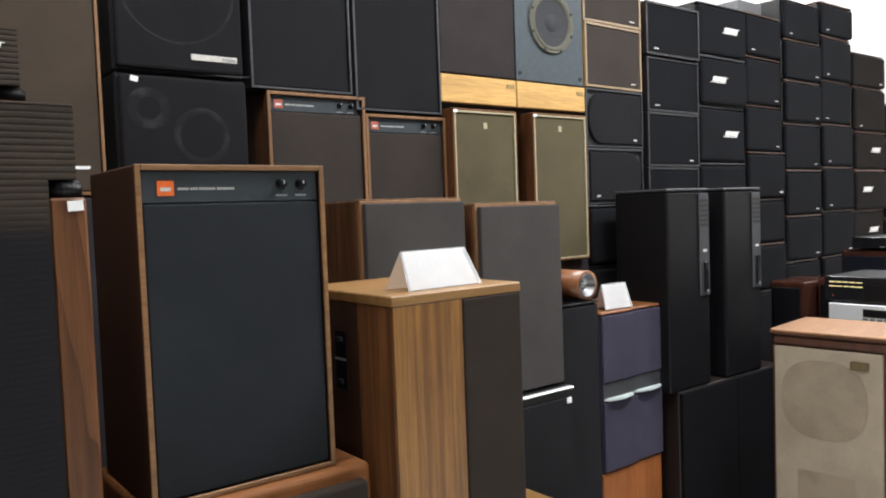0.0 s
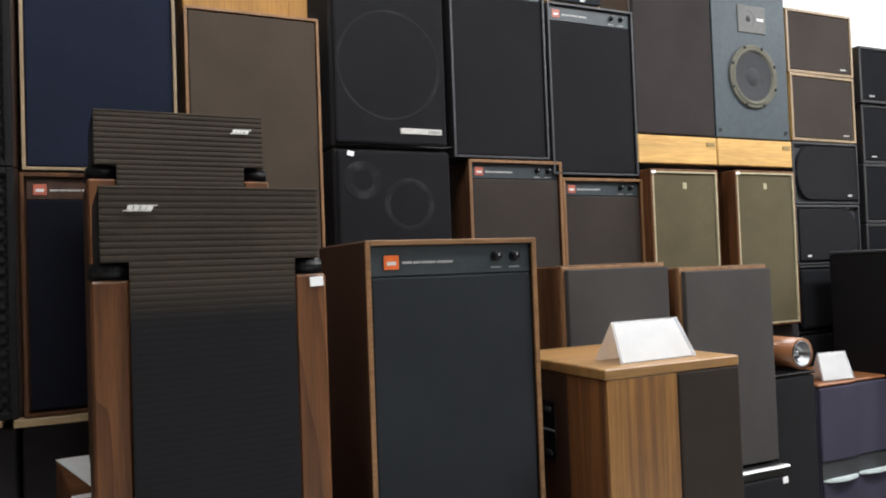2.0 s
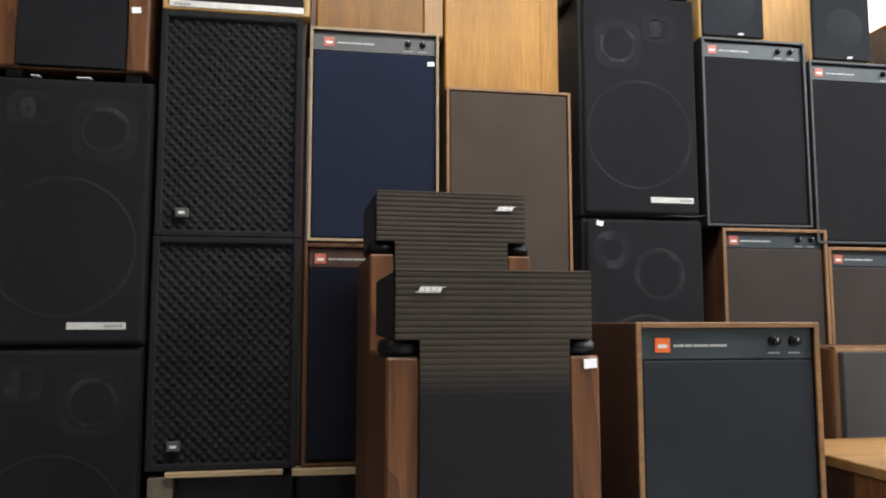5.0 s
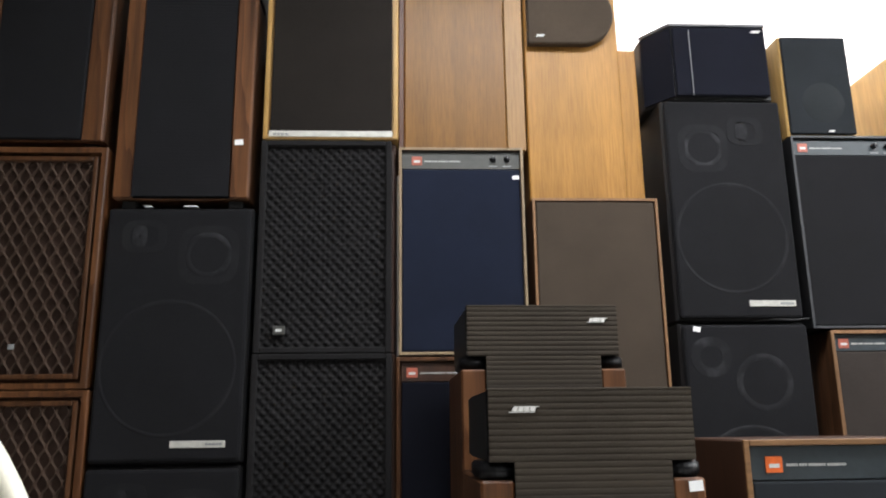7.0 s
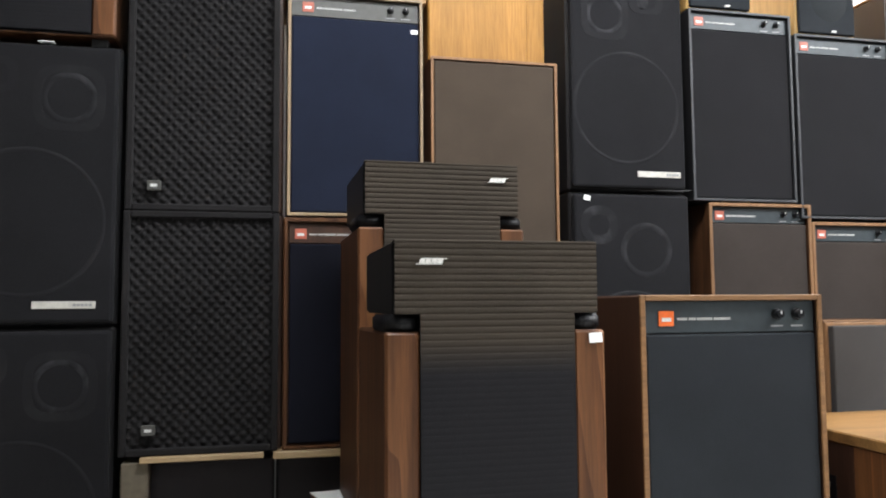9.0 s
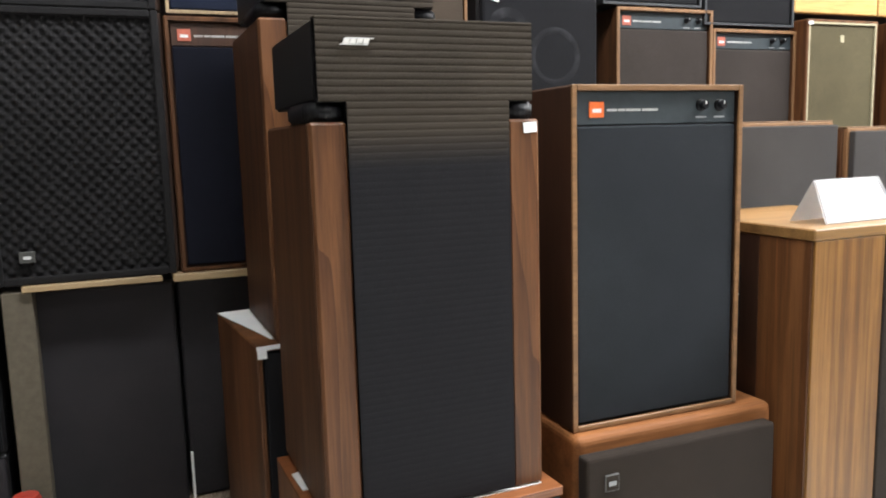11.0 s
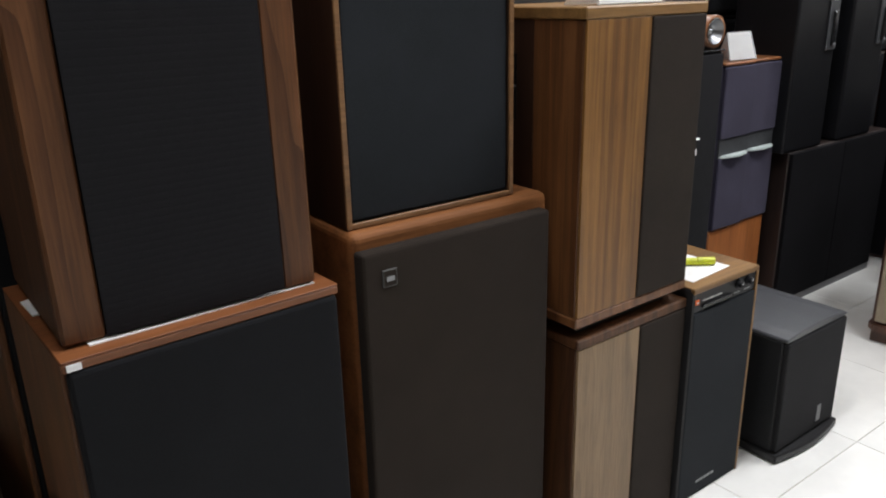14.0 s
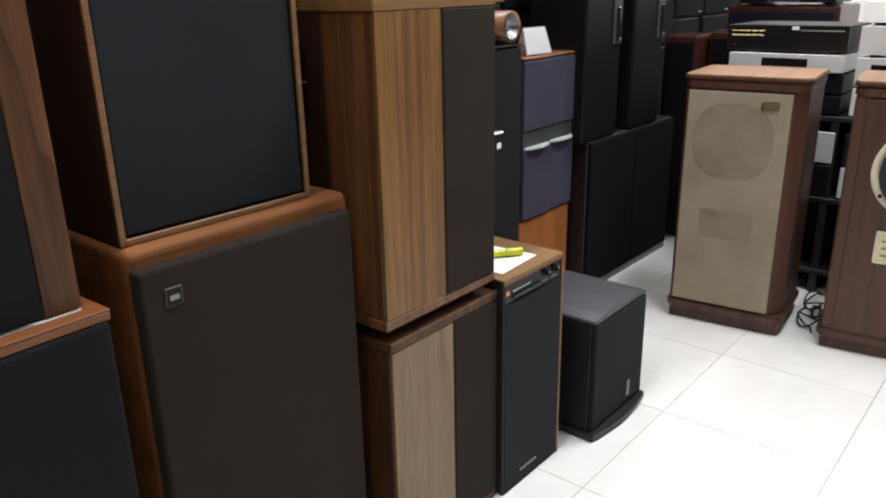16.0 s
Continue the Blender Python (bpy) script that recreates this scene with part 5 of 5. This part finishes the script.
def classic_floor_speaker(m, label, tan):
    t = thing("classic_floor_speaker", m, label, "loudspeaker", "classic floor speakers")
    w, d, h = 0.395, 0.34, 0.916
    part("plinth", boxed(0.002, 0.004, 0, w - 0.002, d, 0.042, 0.004), ROSEWOOD, t, "recessed dark plinth")
    part("base_moulding", slab([(-0.012, d), (-0.012, 0.010), (0.010, -0.014), (w - 0.010, -0.014), (w + 0.012, 0.010), (w + 0.012, d)], 0.0425, 0.074, 0.006), ROSEWOOD, t, "moulded base")
    part("cabinet", slab([(0, d), (0, 0.006), (0.006, 0), (w - 0.040, 0), (w, 0.045), (w, d)], 0.0745, 0.866, 0.002), ROSEWOOD, t)
    part("cornice", slab([(-0.005, d), (-0.005, 0.014), (0.014, -0.010), (w - 0.014, -0.010), (w + 0.005, 0.014), (w + 0.005, d)], 0.8665, 0.900, 0.006), ROSEWOOD, t, "moulded cornice")
    part("edge_bead", slab([(-0.013, d), (-0.013, 0.012), (0.008, -0.016), (w - 0.008, -0.016), (w + 0.013, 0.012), (w + 0.013, d)], 0.9003, 0.9072, 0.003), ROSEWOOD, t, "dark polished edge")
    part("top_board", slab([(-0.010, d), (-0.010, 0.011), (0.009, -0.013), (w - 0.009, -0.013), (w + 0.010, 0.011), (w + 0.010, d)], 0.9075, h, 0.003), CHERRY_TOP, t, "worn pale wooden top")
    for k, j in ((0, 0), (1, 0), (0, 1), (1, 1)):
        part("side_slot", boxed(w - 0.001, 0.075 + 0.028 * k, 0.15 + 0.32 * j, w + 0.0015, 0.087 + 0.028 * k, 0.42 + 0.32 * j), RUBBER, t, "dark upright slot")
    if tan:
        part("grille", boxed(0.012, -0.010, 0.082, w - 0.043, -0.0005, 0.862, 0.004, 2), CLOTH_TAN, t, "pale tan woven cloth")
        ring = [(2 * math.pi * k / 48) for k in range(48)]
        sq = [(0.172 + 0.136 * math.copysign(abs(math.cos(a)) ** 0.78, math.cos(a)), 0.690 + 0.134 * math.copysign(abs(math.sin(a)) ** 0.78, math.sin(a))) for a in ring]
        part("driver_shade", prism(sq, -0.0112, -0.0098), CLOTH_TAN_DARK, t, "darker cloth over the round driver")
        part("port_shade", boxed(0.086, -0.0112, 0.337, 0.268, -0.0098, 0.444, 0.0004), CLOTH_TAN_DARK, t, "darker cloth over the port")
        part("badge_plate", boxed(0.257, -0.0145, 0.806, 0.313, -0.0102, 0.834, 0.006, 2), BRONZE, t, "oval bronze badge plate")
        part("lock", at(lathe([(0, -0.004), (0.008, -0.003), (0.010, 0.0)], 20), 0.195, -0.0102, 0.10), GOLD, t)
    else:
        part("baffle", boxed(0.035, -0.008, 0.075, w - 0.035, -0.0005, 0.860, 0.002), ROSEWOOD, t, "bare dark wooden baffle")
        part("driver_rim", at(lathe([(0.150, -0.008), (0.150, -0.016), (0.128, -0.017), (0.126, -0.010)], 56), 0.226, 0, 0.64), CREAM, t, "cream driver rim", True)
        part("cone", at(lathe([(0.126, -0.010), (0.10, 0.02), (0.04, 0.05), (0, 0.045)], 48), 0.226, -0.03, 0.64), CONE, t, "dark cone", True)
        for a in (35, 90, 145, 215, 270, 325):
            part("bolt", at(lathe([(0, -0.005), (0.006, -0.004), (0.007, 0)], 12), 0.226 + 0.139 * math.cos(radians(a)), -0.017, 0.64 + 0.139 * math.sin(radians(a))), BLACK, t)
        pl = part("plate", boxed(0.12, -0.012, 0.335, 0.285, -0.0078, 0.445, 0.004), CREAM, t, "cream control plate")
        for k in range(3):
            part("plate_print", boxed(0.14, -0.0128, 0.36 + 0.024 * k, 0.265, -0.0118, 0.368 + 0.024 * k), GOLD, pl)
    return t


classic_floor_speaker(side_facing(2.622, 1.291, 0, -83.5), "rosewood floor speaker with stained tan cloth front", True)
classic_floor_speaker(side_facing(2.684, 0.764, 0, -82.5), "rosewood floor speaker with a bare cream-rimmed driver", False)


def hifi_unit(m, w, h, d, face, label, name="amplifier", window=None, lit=False, knobs=0, case=None):
    t = thing(name, m, label, "hi-fi unit", "stacked hi-fi units")
    part("case", boxed(0.004, 0.012, 0.008, w - 0.004, d, h, 0.002), case or BLACK_SATIN, t)
    part("fascia", boxed(0, 0, 0.008, w, 0.0115, h, 0.002), face, t)
    for fx in (0.05, w - 0.05):
        part("foot", boxed(fx - 0.015, 0.03, 0, fx + 0.015, d - 0.03, 0.0078), RUBBER, t)
    if window:
        part("window", boxed(window[0], -0.0015, h * 0.35, window[1], 0.001, h * 0.78), BLACK_GLOSS, t, "dark display window")
    if lit:
        for r in range(2):
            for k in range(5):
                part("display_bar", boxed(0.020 + 0.026 * k, -0.0016, h * (0.62 + 0.16 * r), 0.040 + 0.026 * k, 0.001, h * (0.644 + 0.16 * r)), LED, t, "lit yellow display segment")
        part("price_tag", boxed(w * 0.55, -0.0022, h * 0.84, w * 0.605, 0.001, h * 0.96), PAPER, t, "small white price sticker")
        part("window", boxed(w * 0.34, -0.0015, h * 0.18, w * 0.58, 0.001, h * 0.72), BLACK_SATIN, t, "dark display window")
        part("standby_lamp", boxed(0.032, -0.0016, h * 0.26, 0.037, 0.001, h * 0.30), RED_TIN, t)
        part("tray_line", boxed(w * 0.62, -0.0016, h * 0.80, w * 0.96, 0.001, h * 0.84), GREY_PRINT, t)
    for k in range(knobs):
        part("knob", at(lathe([(0, -0.018), (0.011, -0.018), (0.013, 0)], 20), w * 0.55 + 0.045 * k, 0, h * 0.5), face, t)
    for k in range(0 if lit else 6):
        part("button", boxed(w * 0.30 + 0.026 * k, -0.003, h * 0.18, w * 0.30 + 0.019 + 0.026 * k, 0.001, h * 0.28), GREY_PLASTIC, t)
    return t


rack = thing("equipment_rack", side_facing(3.185, 1.42), "dark low equipment rack behind the floor speakers", "rack")
for z in (0.10, 0.40, 0.72):
    part("shelf", boxed(0, 0.0, z - 0.02, 1.45, 0.42, z, 0.003), BLACK, rack)
# Added black sheet, so that the space behind the rack stays dark.
part("back_panel", boxed(0, 0.4205, 0, 1.45, 0.43, 0.72), BLACK, rack)
for x in (0.0, 0.48, 0.96, 1.42):
    part("upright", boxed(x, 0.002, 0, x + 0.028, 0.418, 0.0795), BLACK, rack)
    part("upright", boxed(x, 0.002, 0.1005, x + 0.028, 0.418, 0.3795), BLACK, rack)
    part("upright", boxed(x, 0.002, 0.4005, x + 0.028, 0.418, 0.6995), BLACK, rack)
hifi_unit(side_facing(3.185, 1.350, 0.7205), 0.43, 0.075, 0.30, BLACK_SATIN, "black disc player in the stack", window=(0.11, 0.27))
hifi_unit(side_facing(3.185, 1.350, 0.7965), 0.43, 0.078, 0.30, BLACK_SATIN, "black amplifier in the stack", knobs=2)
hifi_unit(side_facing(3.17, 1.352, 0.8755), 0.43, 0.072, 0.32, ALU, "silver amplifier with a dark display window", window=(0.13, 0.30), case=ALU)
hifi_unit(side_facing(3.175, 1.370, 0.9485), 0.45, 0.105, 0.34, BLACK_GLOSS, "black disc player with lit yellow display", "disc_player", lit=True)
for k in range(3):
    hifi_unit(side_facing(3.185, 0.885, 0.7205 + 0.112 * k), 0.43, 0.110, 0.32, ALU, "silver amplifier in a tall stack", window=(0.05, 0.2) if k % 2 else None, knobs=3, case=ALU)
hifi_unit(side_facing(3.185, 0.885, 1.0575), 0.43, 0.085, 0.32, PAPER, "white receiver on a tall stack", knobs=2, case=PAPER)
for k in range(2):
    hifi_unit(side_facing(3.185, 1.350, 0.4005 + 0.13 * k), 0.43, 0.128, 0.34, ALU if k else BLACK_SATIN, "stacked amplifier on the lower rack shelf", knobs=3)
    hifi_unit(side_facing(3.185, 0.885, 0.4005 + 0.13 * k), 0.43, 0.128, 0.34, BLACK_SATIN if k else ALU, "stacked amplifier on the lower rack shelf", knobs=3)


def cherry_speaker(m, w, h, d, label, face=CLOTH_SOOT):
    t = thing("cherry_speaker", m, label, "loudspeaker", "cherry-edged speakers")
    part("cabinet", boxed(0, 0.014, 0, w, d, h, 0.016, 3), CHERRY, t, "glossy round-edged cherry cabinet")
    part("grille", boxed(0.02, 0, 0.02, w - 0.02, 0.0135, h - 0.03, 0.004), face, t)
    return t


cherry_speaker(side_facing(3.52, 1.80, 0.0), 0.17, 0.985, 0.30, "tall glossy cherry-wood loudspeaker")
cherry_speaker(side_facing(3.60, 1.615, 0.0), 0.18, 1.0, 0.30, "tall glossy cherry-wood loudspeaker")
cherry_speaker(side_facing(3.98, 1.68, 0.0), 0.52, 1.105, 0.40, "wide cherry loudspeaker with navy cloth", CLOTH_NAVY)
hifi_unit(side_facing(3.98, 1.62, 1.107), 0.44, 0.06, 0.30, BLACK_GLOSS, "slim black disc player on a wide speaker", "disc_player")

# loose cables on the floor between the floor speakers
for k, (ox, oy, r) in enumerate(((2.86, 0.84, 0.06), (2.93, 0.82, 0.045), (3.05, 0.86, 0.07))):
    loop = [(r * math.cos(a), r * 0.7 * math.sin(a), 0.005 + 0.018 * (1 + math.sin(1.7 * a + k))) for a in [0.45 * j for j in range(24)]]
    loop[0], loop[-1] = (r * 1.6, 0.02, 0.005), (-r * 1.5, -0.03, 0.005)
    part("cable", tube(loop, 0.0035, 8), RUBBER, thing("loose_cable", pose(ox, oy, 0.0), "black loose cable curled on the tiled floor", "cable", "loose cables"), smooth=True)

# ---- the corner by the granite ledge ----
t = thing("green_box", pose(-0.63, 1.895, LEDGE, 0, 0, -8), "pale green and white carton on the granite ledge", "box")
part("carton", boxed(0, 0, 0, 0.30, 0.20, 0.040, 0.002), GREEN_CARD, t)
part("lid_paper", boxed(0.0, 0.0, 0.0405, 0.265, 0.10, 0.043), PAPER, t, "white paper on the lid")
t = thing("round_tin", pose(-0.462, 1.945, LEDGE + 0.0433), "small red and yellow round tin", "tin")
part("tin", at(lathe([(0, 0), (0.036, 0), (0.038, 0.004), (0.038, 0.024), (0, 0.024)], 28), 0, 0, 0, 90, 0, 0), YELLOW, t, "yellow base")
part("tin_body", at(lathe([(0, 0), (0.033, 0), (0.033, 0.052), (0.026, 0.068), (0, 0.070)], 28), 0, 0, 0.0245, 90, 0, 0), RED_TIN, t, "red body")
for x, y, z, rx, ry, r, hgt, mat, nm in ((-0.126, 1.706, 0.3985, 0, 0, 0.058, 0.045, TAPE_AMBER, "amber packing tape roll on the granite step"), (-0.084, 1.712, 0.4640, -25, 37, 0.044, 0.022, CREAM, "cream tape roll leaning beside an amber one")):
    t = thing("tape_roll", pose(x, y, z, rx, ry, 0), nm, "tape roll")
    part("tape", at(lathe([(r * 0.76, 0.0), (r, 0.0), (r, -hgt), (r * 0.76, -hgt), (r * 0.76, 0.0)], 36), 0, 0, 0, -90, 0, 0), mat, t)
    part("core", at(lathe([(r * 0.70, 0.0), (r * 0.755, 0.0), (r * 0.755, -hgt), (r * 0.70, -hgt), (r * 0.70, 0.0)], 36), 0, 0, 0, -90, 0, 0), MDF, t, "cardboard core")

# ---- the tubular arch near the path ----
t = thing("arch_stand", pose(-0.94, 0.85, 0.0), "cream-white bent tube arch with slim inner bars", "stand")
ARCH = [(0.483, 0, 0.0)] + [(0.483 * math.cos(math.pi * k / 48), 0, 1.19 + 0.483 * math.sin(math.pi * k / 48)) for k in range(49)] + [(-0.483, 0, 0.0)]
part("arch", tube(ARCH, 0.0165), CREAM_TUBE, t, "thick cream enamel arch", True)
for x in (-0.38, 0.395):
    part("inner_bar", tube([(x, 0.0, 0.03), (x, 0, 1.43)], 0.006), CREAM_TUBE, t, "slim upright bar", True)
part("cross_bar", tube([(-0.482, 0, 0.35), (0.482, 0, 0.35)], 0.008), CREAM_TUBE, t, "slim cross bar", True)

# ---- floor tiles ----
TS = 0.473
mesh_tile = None
fl = bpy.data.objects["floor"]
for i in range(-11, 20):
    for j in range(-10, 7):
        x0, y0 = 2.415 + (i - 10) * TS, 0.998 + (j - 4) * TS
        if x0 + TS > X1 or x0 < X0 or y0 < Y0 or y0 + TS > Y1:
            continue
        if mesh_tile is None:
            bm = boxed(0.0015, 0.0015, -0.0045, TS - 0.0012, TS - 0.0012, 0.0, 0.0008)
            mesh_tile = bpy.data.meshes.new("tile")
            bm.to_mesh(mesh_tile)
            bm.free()
            mesh_tile.materials.append(TILE)
        ob = new("tile", mesh_tile)
        ob.parent = fl
        ob.location = (x0, y0, random.uniform(-0.0004, 0.0))
